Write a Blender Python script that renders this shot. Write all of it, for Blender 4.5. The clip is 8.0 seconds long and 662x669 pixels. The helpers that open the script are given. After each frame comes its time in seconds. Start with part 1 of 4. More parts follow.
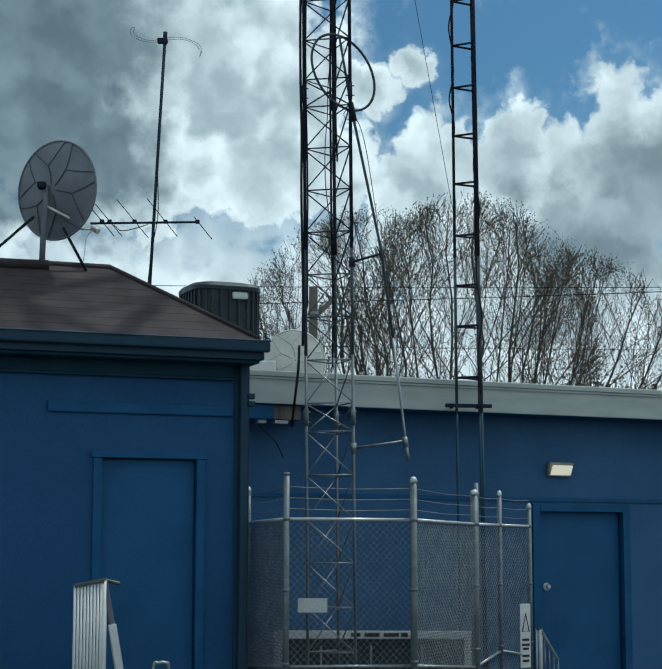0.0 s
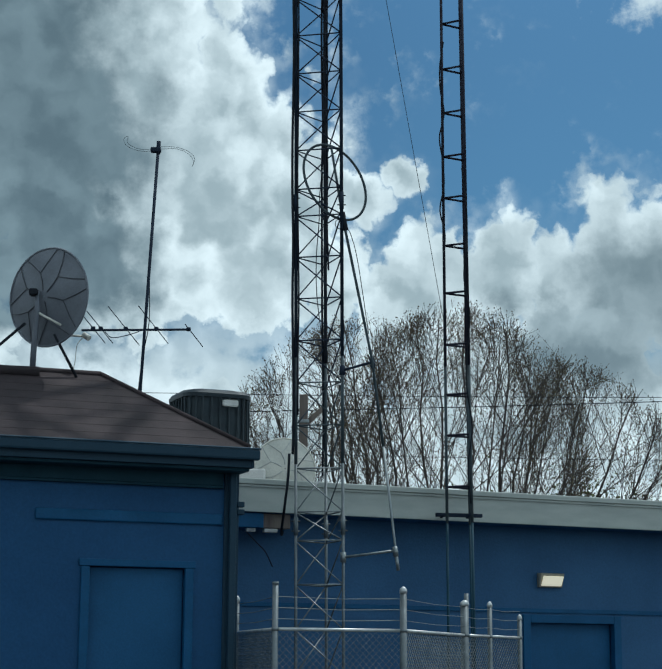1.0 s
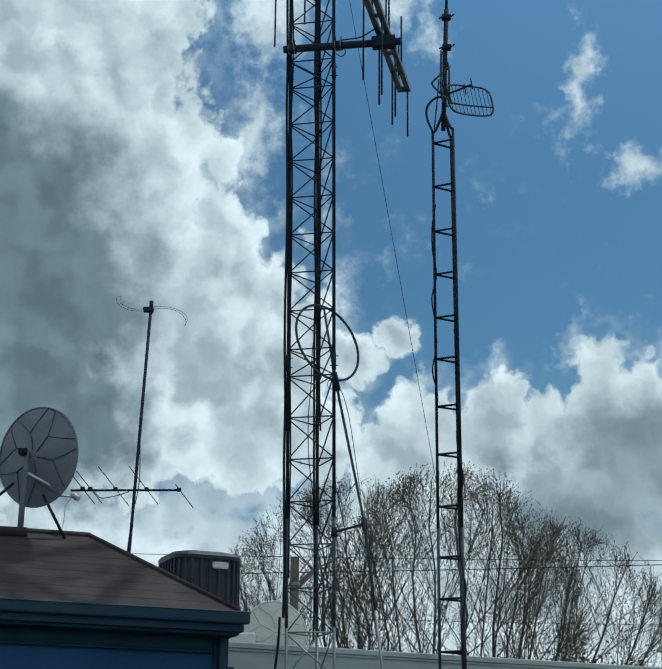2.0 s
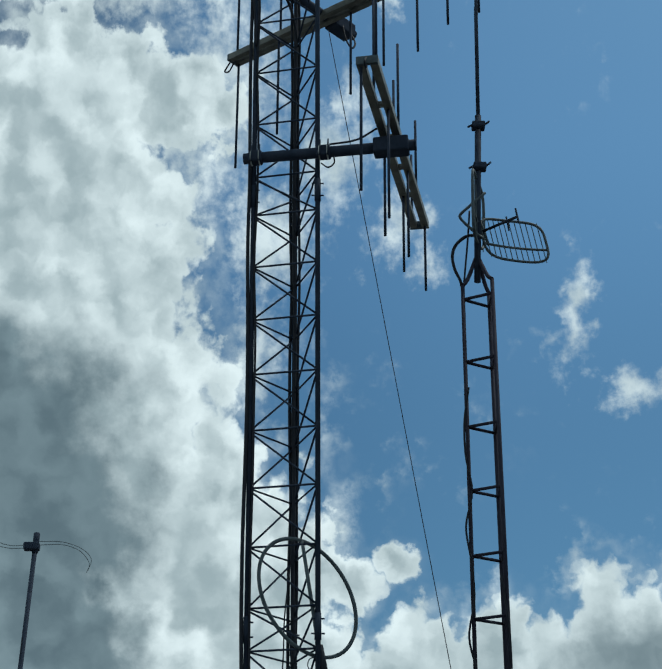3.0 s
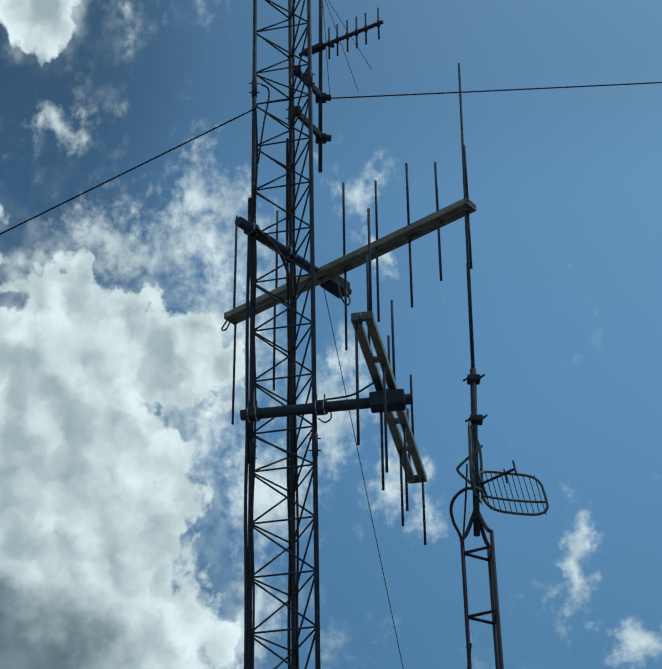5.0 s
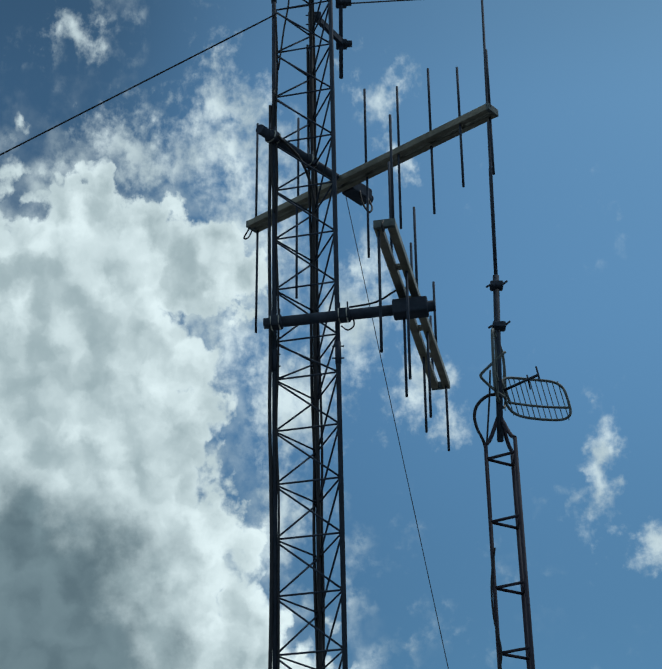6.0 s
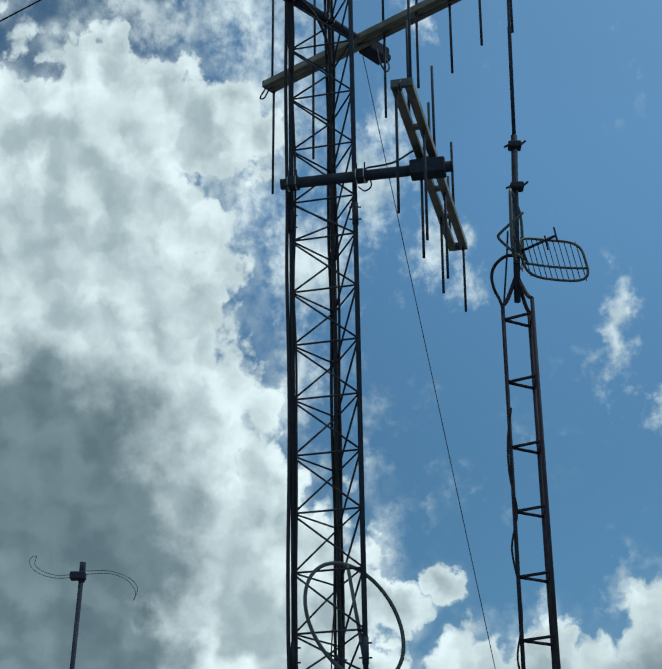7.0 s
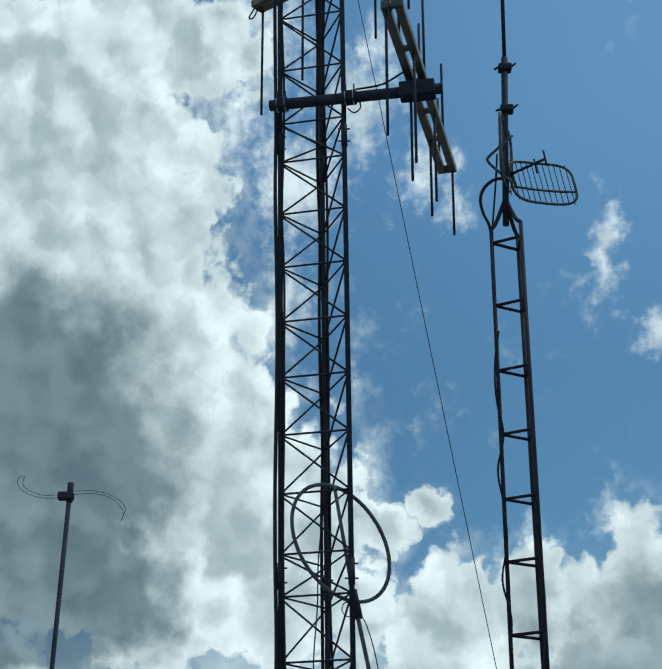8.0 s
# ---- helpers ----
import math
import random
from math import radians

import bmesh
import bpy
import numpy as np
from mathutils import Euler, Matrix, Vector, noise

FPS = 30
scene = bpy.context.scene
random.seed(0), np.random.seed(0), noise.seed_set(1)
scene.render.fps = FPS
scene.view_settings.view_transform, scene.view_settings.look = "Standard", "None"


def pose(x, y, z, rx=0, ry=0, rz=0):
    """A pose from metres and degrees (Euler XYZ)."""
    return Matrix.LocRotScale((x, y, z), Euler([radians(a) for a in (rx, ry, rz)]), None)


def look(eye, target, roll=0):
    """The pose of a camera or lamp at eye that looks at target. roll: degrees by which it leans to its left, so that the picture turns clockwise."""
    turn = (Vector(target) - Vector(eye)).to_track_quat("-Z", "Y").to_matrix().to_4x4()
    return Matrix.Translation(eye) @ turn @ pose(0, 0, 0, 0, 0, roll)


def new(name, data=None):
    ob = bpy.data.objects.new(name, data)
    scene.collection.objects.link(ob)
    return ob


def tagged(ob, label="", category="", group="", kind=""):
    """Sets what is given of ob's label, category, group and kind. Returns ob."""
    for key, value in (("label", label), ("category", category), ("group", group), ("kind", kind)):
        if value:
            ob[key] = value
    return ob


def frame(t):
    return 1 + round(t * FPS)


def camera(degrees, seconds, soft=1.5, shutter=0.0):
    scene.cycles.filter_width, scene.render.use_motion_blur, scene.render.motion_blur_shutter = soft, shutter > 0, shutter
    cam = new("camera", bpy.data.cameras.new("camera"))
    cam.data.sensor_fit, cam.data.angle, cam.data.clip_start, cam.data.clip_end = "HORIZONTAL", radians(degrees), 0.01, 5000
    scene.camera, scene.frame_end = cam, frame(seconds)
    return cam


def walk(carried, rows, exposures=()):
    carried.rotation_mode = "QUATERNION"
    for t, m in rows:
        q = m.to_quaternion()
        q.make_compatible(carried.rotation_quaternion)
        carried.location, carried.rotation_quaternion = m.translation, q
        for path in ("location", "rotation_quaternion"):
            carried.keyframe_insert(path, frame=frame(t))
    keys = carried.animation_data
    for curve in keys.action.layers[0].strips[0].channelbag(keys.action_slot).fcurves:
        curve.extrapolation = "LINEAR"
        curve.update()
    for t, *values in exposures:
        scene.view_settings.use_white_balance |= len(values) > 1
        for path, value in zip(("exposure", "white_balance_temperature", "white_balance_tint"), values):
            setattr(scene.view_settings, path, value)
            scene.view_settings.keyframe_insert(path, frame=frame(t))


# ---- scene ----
cam = camera(21.96, 8.0, soft=1.6)


def aim(x, y, z, yaw, pitch, roll):
    """A camera pose from its place and its yaw (to the left), pitch (up) and roll, in degrees."""
    a, b = radians(yaw), radians(pitch)
    ahead = Vector((-math.sin(a) * math.cos(b), math.cos(a) * math.cos(b), math.sin(b)))
    return look((x, y, z), Vector((x, y, z)) + ahead, roll)


walk(cam, [
    (0.0, aim(0.000, 0.000, 1.500, -0.023, 7.321, 0.12)),
    (0.5, aim(0.000, 0.000, 1.500, -0.158, 8.680, 0.20)),
    (1.0, aim(0.000, 0.000, 1.500, -0.330, 10.956, 0.41)),
    (1.5, aim(0.000, 0.000, 1.500, -0.466, 13.749, 0.64)),
    (1.7, aim(0.000, 0.000, 1.500, -0.570, 14.885, 0.62)),
    (2.8, aim(0.121, 4.25, 2.869, -0.420, 21.600, 0.55)),
    (3.0, aim(0.172, 6.053, 3.450, -0.515, 23.832, 0.40)),
    (3.5, aim(0.172, 6.053, 3.450, -0.750, 27.810, -0.04)),
    (4.0, aim(0.172, 6.053, 3.450, -0.930, 31.143, -0.30)),
    (4.2, aim(0.172, 6.053, 3.450, -0.942, 32.091, -0.35)),
    (5.3, aim(0.172, 6.053, 3.450, -0.392, 32.381, -0.52)),
    (5.5, aim(0.172, 6.053, 3.450, -0.214, 31.610, -0.56)),
    (6.0, aim(0.172, 6.053, 3.450, 0.302, 29.283, -0.48)),
    (6.5, aim(0.172, 6.053, 3.450, 0.753, 26.862, -0.41)),
    (7.0, aim(0.172, 6.053, 3.450, 0.982, 24.626, -0.28)),
    (7.5, aim(0.172, 6.053, 3.450, 0.903, 22.934, -0.25)),
    (8.0, aim(0.172, 6.053, 3.450, 0.551, 22.021, -0.12)),
], exposures=[(0.0, 0.06, 5850, 5), (1.7, -0.05, 5880, 6), (3.0, -0.06, 6100, 6), (5.5, -0.06, 6100, 6), (6.5, -0.02, 6100, 6), (8.0, 0.06, 6080, 6)])

# ---- sky and sun ----
SUN_EL, SUN_AZ = 62.0, 48.0


def sky_nodes():
    world = bpy.data.worlds.new("world")
    scene.world = world
    world.use_nodes = True
    nt = world.node_tree
    nt.nodes.clear()
    N, K = nt.nodes.new, nt.links.new

    def math_(op, a, b=None, c=None, clamp=False):
        n = N("ShaderNodeMath")
        n.operation, n.use_clamp = op, clamp
        for i, v in enumerate((a, b, c)):
            if v is None:
                continue
            if isinstance(v, (int, float)):
                n.inputs[i].default_value = v
            else:
                K(v, n.inputs[i])
        return n.outputs[0]

    def vec(op, a, b):
        n = N("ShaderNodeVectorMath")
        n.operation = op
        for i, v in enumerate((a, b)):
            if isinstance(v, tuple):
                n.inputs[i].default_value = v
            else:
                K(v, n.inputs[i])
        return n.outputs["Value"] if op == "LENGTH" else n.outputs[0]

    def fbm(p, scale, detail, rough=0.55, color=False, distortion=0.0):
        n = N("ShaderNodeTexNoise")
        n.inputs["Scale"].default_value = scale
        n.inputs["Detail"].default_value = detail
        n.inputs["Roughness"].default_value = rough
        n.inputs["Distortion"].default_value = distortion
        K(p, n.inputs["Vector"])
        return n.outputs["Color"] if color else n.outputs[0]

    def step(v, a, b, lo=0.0, hi=1.0):
        n = N("ShaderNodeMapRange")
        n.interpolation_type = "SMOOTHSTEP"
        K(v, n.inputs[0])
        for i, x in enumerate((a, b, lo, hi)):
            n.inputs[i + 1].default_value = x
        return n.outputs[0]

    def mix(f, a, b):
        n = N("ShaderNodeMix")
        n.data_type = "RGBA"
        for k, v in ((0, f), (6, a), (7, b)):
            if isinstance(v, (tuple, float, int)):
                n.inputs[k].default_value = v
            else:
                K(v, n.inputs[k])
        return n.outputs[2]

    co = N("ShaderNodeTexCoord").outputs["Generated"]
    sep = N("ShaderNodeSeparateXYZ")
    K(co, sep.inputs[0])
    az = math_("MULTIPLY", math_("ARCTAN2", sep.outputs[0], sep.outputs[1]), 57.2958)
    el = math_("MULTIPLY", math_("ARCSINE", sep.outputs[2]), 57.2958)
    comb = N("ShaderNodeCombineXYZ")
    K(az, comb.inputs[0]), K(el, comb.inputs[1])
    flat = comb.outputs[0]
    # drifting warp, so that every edge is ragged at three sizes
    w1 = vec("MULTIPLY", vec("SUBTRACT", fbm(flat, 0.32, 2.0, 0.5, True), (0.5, 0.5, 0.5)), (4.2, 4.2, 0.0))
    w2 = vec("MULTIPLY", vec("SUBTRACT", fbm(flat, 1.3, 6.0, 0.6, True), (0.5, 0.5, 0.5)), (1.9, 1.9, 0.0))
    p = vec("ADD", vec("ADD", flat, w1), w2)

    def field(blobs, p=p):
        """Highest of 1 - r over ellipses of (az, el, half width, half height)."""
        best = None
        for a, e, rx, ry in blobs:
            r = vec("LENGTH", vec("MULTIPLY", vec("SUBTRACT", p, (a, e, 0.0)), (1 / rx, 1 / ry, 0.0)), (0, 0, 0))
            v = math_("SUBTRACT", 1.0, r)
            best = v if best is None else math_("MAXIMUM", best, v)
        return best

    def billow(q, scale):
        n = N("ShaderNodeTexVoronoi")
        n.feature, n.voronoi_dimensions = "SMOOTH_F1", "2D"
        n.inputs["Scale"].default_value, n.inputs["Smoothness"].default_value = scale, 0.35
        K(q, n.inputs["Vector"])
        return math_("SUBTRACT", 0.42, n.outputs["Distance"])

    def relief(q):
        """Heaped cloud: round heads at three sizes and torn vapour between."""
        heads = math_("ADD", math_("MULTIPLY", billow(q, 0.42), 0.55), math_("MULTIPLY", billow(q, 1.0), 0.32))
        heads = math_("ADD", heads, math_("MULTIPLY", billow(q, 2.3), 0.16))
        return math_("ADD", heads, math_("MULTIPLY", math_("SUBTRACT", fbm(q, 0.8, 7.0, 0.55), 0.5), 0.75))

    soft = vec("ADD", flat, vec("MULTIPLY", vec("SUBTRACT", fbm(flat, 1.1, 5.0, 0.55, True), (0.5, 0.5, 0.5)), (1.3, 1.3, 0.0)))
    rough = relief(soft)

    def mass(q):
        heads = math_("ADD", math_("MULTIPLY", billow(q, 0.30), 0.75), math_("MULTIPLY", billow(q, 0.8), 0.34))
        return math_("ADD", heads, math_("MULTIPLY", math_("SUBTRACT", fbm(q, 0.5, 5.0, 0.5), 0.5), 0.9))

    here, toward = mass(soft), mass(vec("ADD", soft, (0.55, 0.65, 0.0)))
    fine = fbm(flat, 2.2, 7.0, 0.6)
    main = field(MAIN_CLOUD)
    bank = field(BANK_CLOUD, soft)
    thin = math_("SUBTRACT", field(THIN_CLOUD), 0.33)
    # elsewhere the same broken cover goes on round the sky
    away = step(math_("ABSOLUTE", az), 17.0, 30.0, -0.6, 0.25)
    high = step(el, 45.0, 55.0, -0.6, 0.1)
    other = math_("ADD", math_("MAXIMUM", away, high), math_("MULTIPLY", math_("SUBTRACT", fbm(co, 4.0, 6.0), 0.5), 2.0))
    thick = math_("MAXIMUM", math_("MAXIMUM", main, bank), math_("MINIMUM", other, 0.7))
    edge = math_("MAXIMUM", math_("MULTIPLY", math_("SUBTRACT", fbm(flat, 0.45, 2.0), 0.42), 2.0), 0.05)
    body = math_("ADD", math_("MULTIPLY", thick, 1.3), rough)
    solid = math_("MAXIMUM", step(body, 0.0, 0.30), math_("MULTIPLY", step(math_("ADD", body, math_("MULTIPLY", math_("SUBTRACT", fine, 0.5), 1.1)), -0.55, 0.45), math_("MULTIPLY", edge, 1.6)), None, True)
    torn = math_("ADD", math_("MULTIPLY", rough, 0.8), math_("MULTIPLY", math_("SUBTRACT", fine, 0.52), 1.5))
    veil = math_("MULTIPLY", step(math_("ADD", math_("MULTIPLY", thin, 1.2), torn), -0.30, 0.95), 0.86)
    cover = math_("MAXIMUM", solid, veil)
    low = step(el, 8.5, 14.0, 0.97, 0.0)
    cover = math_("MAXIMUM", cover, math_("MULTIPLY", low, step(fbm(flat, 0.7, 6.0), 0.18, 0.52)), None, True)
    # thick hearts are grey; the sides of the heads towards the sun are bright
    grey = step(math_("ADD", field(GREY_CLOUD), math_("MULTIPLY", here, 0.4)), -0.12, 0.30)
    haze = math_("MULTIPLY", step(math_("ADD", field(HAZE_CLOUD), math_("MULTIPLY", here, 0.55)), -0.30, 0.45), 0.72)
    grey = math_("MAXIMUM", grey, haze)
    lit = step(math_("SUBTRACT", here, toward), -0.34, 0.40)
    rim = step(math_("ADD", math_("MULTIPLY", thick, 1.3), rough), 0.15, 0.95, 1.0, 0.35)
    lumps = math_("MULTIPLY", math_("ADD", lit, rim), 0.55, None, True)
    bright = mix(lumps, (2.5, 3.3, 3.5, 1), (8.3, 9.2, 9.1, 1))
    dull = mix(lumps, (0.92, 1.38, 1.62, 1), (2.2, 2.95, 3.2, 1))
    cloud = mix(grey, bright, dull)
    sky = N("ShaderNodeTexSky")
    sky.sky_type, sky.sun_disc = "NISHITA", False
    sky.sun_elevation, sky.sun_rotation = radians(SUN_EL), radians(SUN_AZ)
    sky.air_density, sky.dust_density, sky.ozone_density = 1.0, 1.6, 1.8
    out, bg = N("ShaderNodeOutputWorld"), N("ShaderNodeBackground")
    clear = vec("MULTIPLY", sky.outputs[0], (0.362, 0.605, 0.685))
    glare = math_("MULTIPLY", math_("MULTIPLY", step(el, 19.0, 31.0, 0.89, 1.14), step(el, 36.0, 41.0, 1.0, 0.85)), math_("MULTIPLY", step(az, -11.0, -2.0, 0.58, 1.0), step(az, -2.0, 8.0, 1.0, 1.08)))
    clear = vec("MULTIPLY", clear, glare)
    K(mix(cover, clear, cloud), bg.inputs[0])
    bg.inputs[1].default_value = 0.1
    K(bg.outputs[0], out.inputs[0])


MAIN_CLOUD = [(-9.0, 18.0, 8.0, 7.5), (-4.0, 16.5, 4.6, 3.8), (-10.8, 28.0, 6.3, 7.0), (-7.5, 23.5, 3.9, 6.0), (-0.9, 15.2, 2.4, 2.4), (-14.0, 9.0, 5.0, 4.0), (-7.0, 13.6, 4.6, 3.0), (-13.0, 21.0, 4.0, 5.0), (-9.0, 32.0, 3.6, 2.4), (-5.2, 31.4, 2.6, 2.8), (-1.6, 13.3, 4.0, 2.5), (2.6, 11.6, 3.2, 2.2)]
BANK_CLOUD = [(6.0, 13.0, 1.7, 2.3), (8.2, 12.7, 1.2, 2.0), (9.8, 13.3, 1.6, 2.8), (11.4, 13.0, 1.8, 2.8), (13.5, 11.0, 3.0, 4.6), (2.8, 16.3, 1.1, 0.8), (1.3, 15.6, 1.4, 1.2),
              (4.0, 12.6, 2.0, 2.3), (-3.0, 7.3, 6.0, 2.4), (8.0, 9.0, 6.0, 3.4), (-12.2, 43.0, 2.0, 2.2)]
THIN_CLOUD = [(-4.6, 35.8, 3.4, 2.0), (-8.0, 35.4, 3.6, 1.9), (-11.0, 38.9, 1.4, 1.2), (-4.5, 37.7, 2.3, 1.7), (-3.6, 33.0, 3.4, 4.4), (1.8, 37.2, 1.7, 1.6), (0.8, 30.0, 2.2, 2.8), (3.0, 27.1, 2.1, 1.7),
              (9.6, 24.4, 1.15, 2.4), (11.5, 21.5, 2.0, 1.4), (2.6, 35.2, 1.2, 1.3), (-2.2, 27.5, 2.9, 3.6), (-2.4, 22.5, 2.2, 3.0), (-4.6, 29.5, 2.8, 5.0)]
GREY_CLOUD = [(-11.9, 17.7, 6.2, 7.0), (-10.5, 13.2, 5.2, 3.2)]
HAZE_CLOUD = [(11.0, 11.6, 4.2, 3.0), (7.2, 11.2, 1.6, 2.0)]
sky_nodes()
sun = new("sun", bpy.data.lights.new("sun", "SUN"))
sun.data.energy, sun.data.angle, sun.data.color = 2.0, radians(1.0), (1.0, 0.95, 0.86)
sun_way = Vector((math.sin(radians(SUN_AZ)) * math.cos(radians(SUN_EL)), math.cos(radians(SUN_AZ)) * math.cos(radians(SUN_EL)), math.sin(radians(SUN_EL))))
sun.matrix_world = look(sun_way * 60, (0, 0, 0))
scene.view_settings.exposure = 0.0


# ---- materials ----
def material(name, base, other=None, rough=0.6, metal=0.0, scale=6.0, bump=0.15, grain=60.0, stretch=(1, 1, 1), spec=0.4, mixing=(0.38, 0.66)):
    """Two base colours mixed by a broad noise and a fine grain, with relief; scale and grain are per metre."""
    m = bpy.data.materials.new(name)
    m.use_nodes = True
    nt = m.node_tree
    b = nt.nodes["Principled BSDF"]
    N, K = nt.nodes.new, nt.links.new
    other = other or tuple(v * 0.7 for v in base)
    tc, mp = N("ShaderNodeTexCoord"), N("ShaderNodeMapping")
    mp.inputs["Scale"].default_value = stretch
    K(tc.outputs["Object"], mp.inputs[0])
    big, small = N("ShaderNodeTexNoise"), N("ShaderNodeTexNoise")
    for n, s, d in ((big, scale, 6.0), (small, grain, 3.0)):
        n.inputs["Scale"].default_value, n.inputs["Detail"].default_value = s, d
        K(mp.outputs[0], n.inputs["Vector"])
    ramp = N("ShaderNodeMapRange")
    ramp.inputs[1].default_value, ramp.inputs[2].default_value = mixing
    K(big.outputs[0], ramp.inputs[0])
    mx = N("ShaderNodeMix")
    mx.data_type = "RGBA"
    mx.inputs[6].default_value, mx.inputs[7].default_value = (*base, 1), (*other, 1)
    K(ramp.outputs[0], mx.inputs[0])
    shade = N("ShaderNodeMix")
    shade.data_type, shade.blend_type = "RGBA", "MULTIPLY"
    shade.inputs[0].default_value = 0.35
    K(mx.outputs[2], shade.inputs[6])
    K(small.outputs[0], shade.inputs[7])
    gain = N("ShaderNodeHueSaturation")
    gain.inputs["Value"].default_value = 1.2
    K(shade.outputs[2], gain.inputs["Color"])
    K(gain.outputs[0], b.inputs["Base Color"])
    rr = N("ShaderNodeMapRange")
    rr.inputs[3].default_value, rr.inputs[4].default_value = max(rough - 0.12, 0.05), min(rough + 0.14, 1.0)
    K(big.outputs[0], rr.inputs[0])
    K(rr.outputs[0], b.inputs["Roughness"])
    b.inputs["Metallic"].default_value = metal
    b.inputs["Specular IOR Level"].default_value = spec
    if bump:
        bp = N("ShaderNodeBump")
        bp.inputs["Strength"].default_value, bp.inputs["Distance"].default_value = bump, 0.01
        K(small.outputs[0], bp.inputs["Height"])
        K(bp.outputs[0], b.inputs["Normal"])
    return m


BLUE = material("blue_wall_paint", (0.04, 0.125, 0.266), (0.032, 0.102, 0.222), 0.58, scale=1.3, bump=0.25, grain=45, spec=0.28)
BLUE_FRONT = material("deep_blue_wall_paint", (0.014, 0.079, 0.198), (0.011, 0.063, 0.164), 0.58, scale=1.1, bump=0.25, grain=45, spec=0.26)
BLUE_TRIM = material("blue_trim_paint", (0.010, 0.092, 0.222), (0.008, 0.075, 0.182), 0.55, scale=3, spec=0.25)
BLUE_DOOR = material("blue_door_paint", (0.016, 0.096, 0.226), (0.013, 0.08, 0.19), 0.58, scale=2, spec=0.25)
# teal darkened for frieze and soffit: the eave's shade put into colour
TEAL_TRIM = material("dimmed_teal_trim", (0.016, 0.058, 0.088), (0.012, 0.046, 0.072), 0.6, scale=3, spec=0.15)
DARK_TRIM = material("dark_blue_gutter_paint", (0.018, 0.048, 0.08), (0.022, 0.054, 0.086), 0.55, scale=5, spec=0.2)
FASCIA = material("grey_green_fascia_paint", (0.47, 0.51, 0.48), (0.39, 0.43, 0.41), 0.55, scale=2.2, stretch=(1, 1, 4))
ROOFING = material("brown_roof_shingle", (0.05, 0.037, 0.041), (0.034, 0.027, 0.03), 0.9, scale=3.2, bump=0.6, grain=90)
FLAT_ROOF = material("grey_roof_membrane", (0.3, 0.3, 0.29), (0.22, 0.22, 0.21), 0.9, scale=2)
ASPHALT = material("worn_asphalt", (0.055, 0.055, 0.055), (0.04, 0.04, 0.042), 0.9, scale=0.6, bump=0.6, grain=70)
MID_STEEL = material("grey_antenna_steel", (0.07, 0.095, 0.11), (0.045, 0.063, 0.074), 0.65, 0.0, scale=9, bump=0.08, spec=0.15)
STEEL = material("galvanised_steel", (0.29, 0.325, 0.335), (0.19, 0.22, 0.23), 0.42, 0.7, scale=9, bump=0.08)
# galvanised steel darkened to hold its backlit look against the sky
DARK_STEEL = material("backlit_dark_steel", (0.032, 0.044, 0.068), (0.022, 0.032, 0.052), 0.75, 0.0, scale=7, bump=0.1, spec=0.03)
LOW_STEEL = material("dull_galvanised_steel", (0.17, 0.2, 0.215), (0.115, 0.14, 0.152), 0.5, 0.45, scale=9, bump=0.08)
# galvanised steel lightened so the sun's glint sits in its colour
RAIL_STEEL = material("glint_bright_steel", (0.6, 0.63, 0.63), (0.42, 0.45, 0.46), 0.36, 0.45, scale=7, bump=0.06)
# mast steel given the dark navy of a backlit silhouette
LADDER_DARK = material("backlit_ladder_steel", (0.03, 0.033, 0.05), (0.022, 0.022, 0.034), 0.75, 0.0, scale=4, bump=0.1, spec=0.04)
ALUMINIUM = material("dull_aluminium", (0.11, 0.12, 0.11), (0.062, 0.07, 0.066), 0.45, 0.45, scale=8, bump=0.05)
BLACK = material("black_cable_jacket", (0.018, 0.022, 0.03), (0.024, 0.028, 0.036), 0.65, scale=12, spec=0.06)
DISH_GREY = material("grey_dish_paint", (0.18, 0.2, 0.235), (0.125, 0.14, 0.17), 0.55, scale=3.5)
DISH_LINE = material("dark_dish_seam", (0.06, 0.067, 0.08), (0.075, 0.082, 0.095), 0.6, scale=9)
DISH_WHITE = material("cream_dish_paint", (0.68, 0.68, 0.62), (0.56, 0.57, 0.52), 0.5, scale=4)
AC_GREY = material("charcoal_sheet_metal", (0.034, 0.05, 0.062), (0.024, 0.036, 0.046), 0.5, 0.3, scale=5)
WHITE = material("white_enamel", (0.72, 0.73, 0.71), (0.6, 0.61, 0.6), 0.4, scale=6)
BARK = material("grey_brown_bark", (0.07, 0.06, 0.056), (0.042, 0.037, 0.036), 0.9, scale=5, bump=0.5, grain=40, stretch=(1, 1, 0.3))
TWIG = material("twig_bark", (0.1, 0.088, 0.076), (0.06, 0.054, 0.048), 0.9, scale=3)
BUD = material("spring_bud", (0.12, 0.098, 0.045), (0.08, 0.052, 0.04), 0.8, scale=3)
LEAF = material("young_green_leaf", (0.12, 0.15, 0.045), (0.08, 0.11, 0.035), 0.7, scale=4)
WOOD = material("grey_weathered_post", (0.2, 0.17, 0.15), (0.12, 0.1, 0.095), 0.85, scale=6, stretch=(1, 1, 0.2))
PLATE = material("pale_grey_sign_plate", (0.5, 0.52, 0.52), (0.42, 0.44, 0.45), 0.5, scale=8)
INK = material("black_sign_ink", (0.02, 0.02, 0.022), None, 0.6)
LENS_BODY = material("bronze_fixture_paint", (0.3, 0.3, 0.26), (0.24, 0.24, 0.2), 0.5)
GLOW = bpy.data.materials.new("lit_lamp_lens")
GLOW.use_nodes = True
glow = GLOW.node_tree.nodes["Principled BSDF"]
glow.inputs["Base Color"].default_value = (0.85, 0.82, 0.68, 1)
glow.inputs["Emission Color"].default_value = (1.0, 0.88, 0.62, 1)
glow.inputs["Emission Strength"].default_value = 0.45


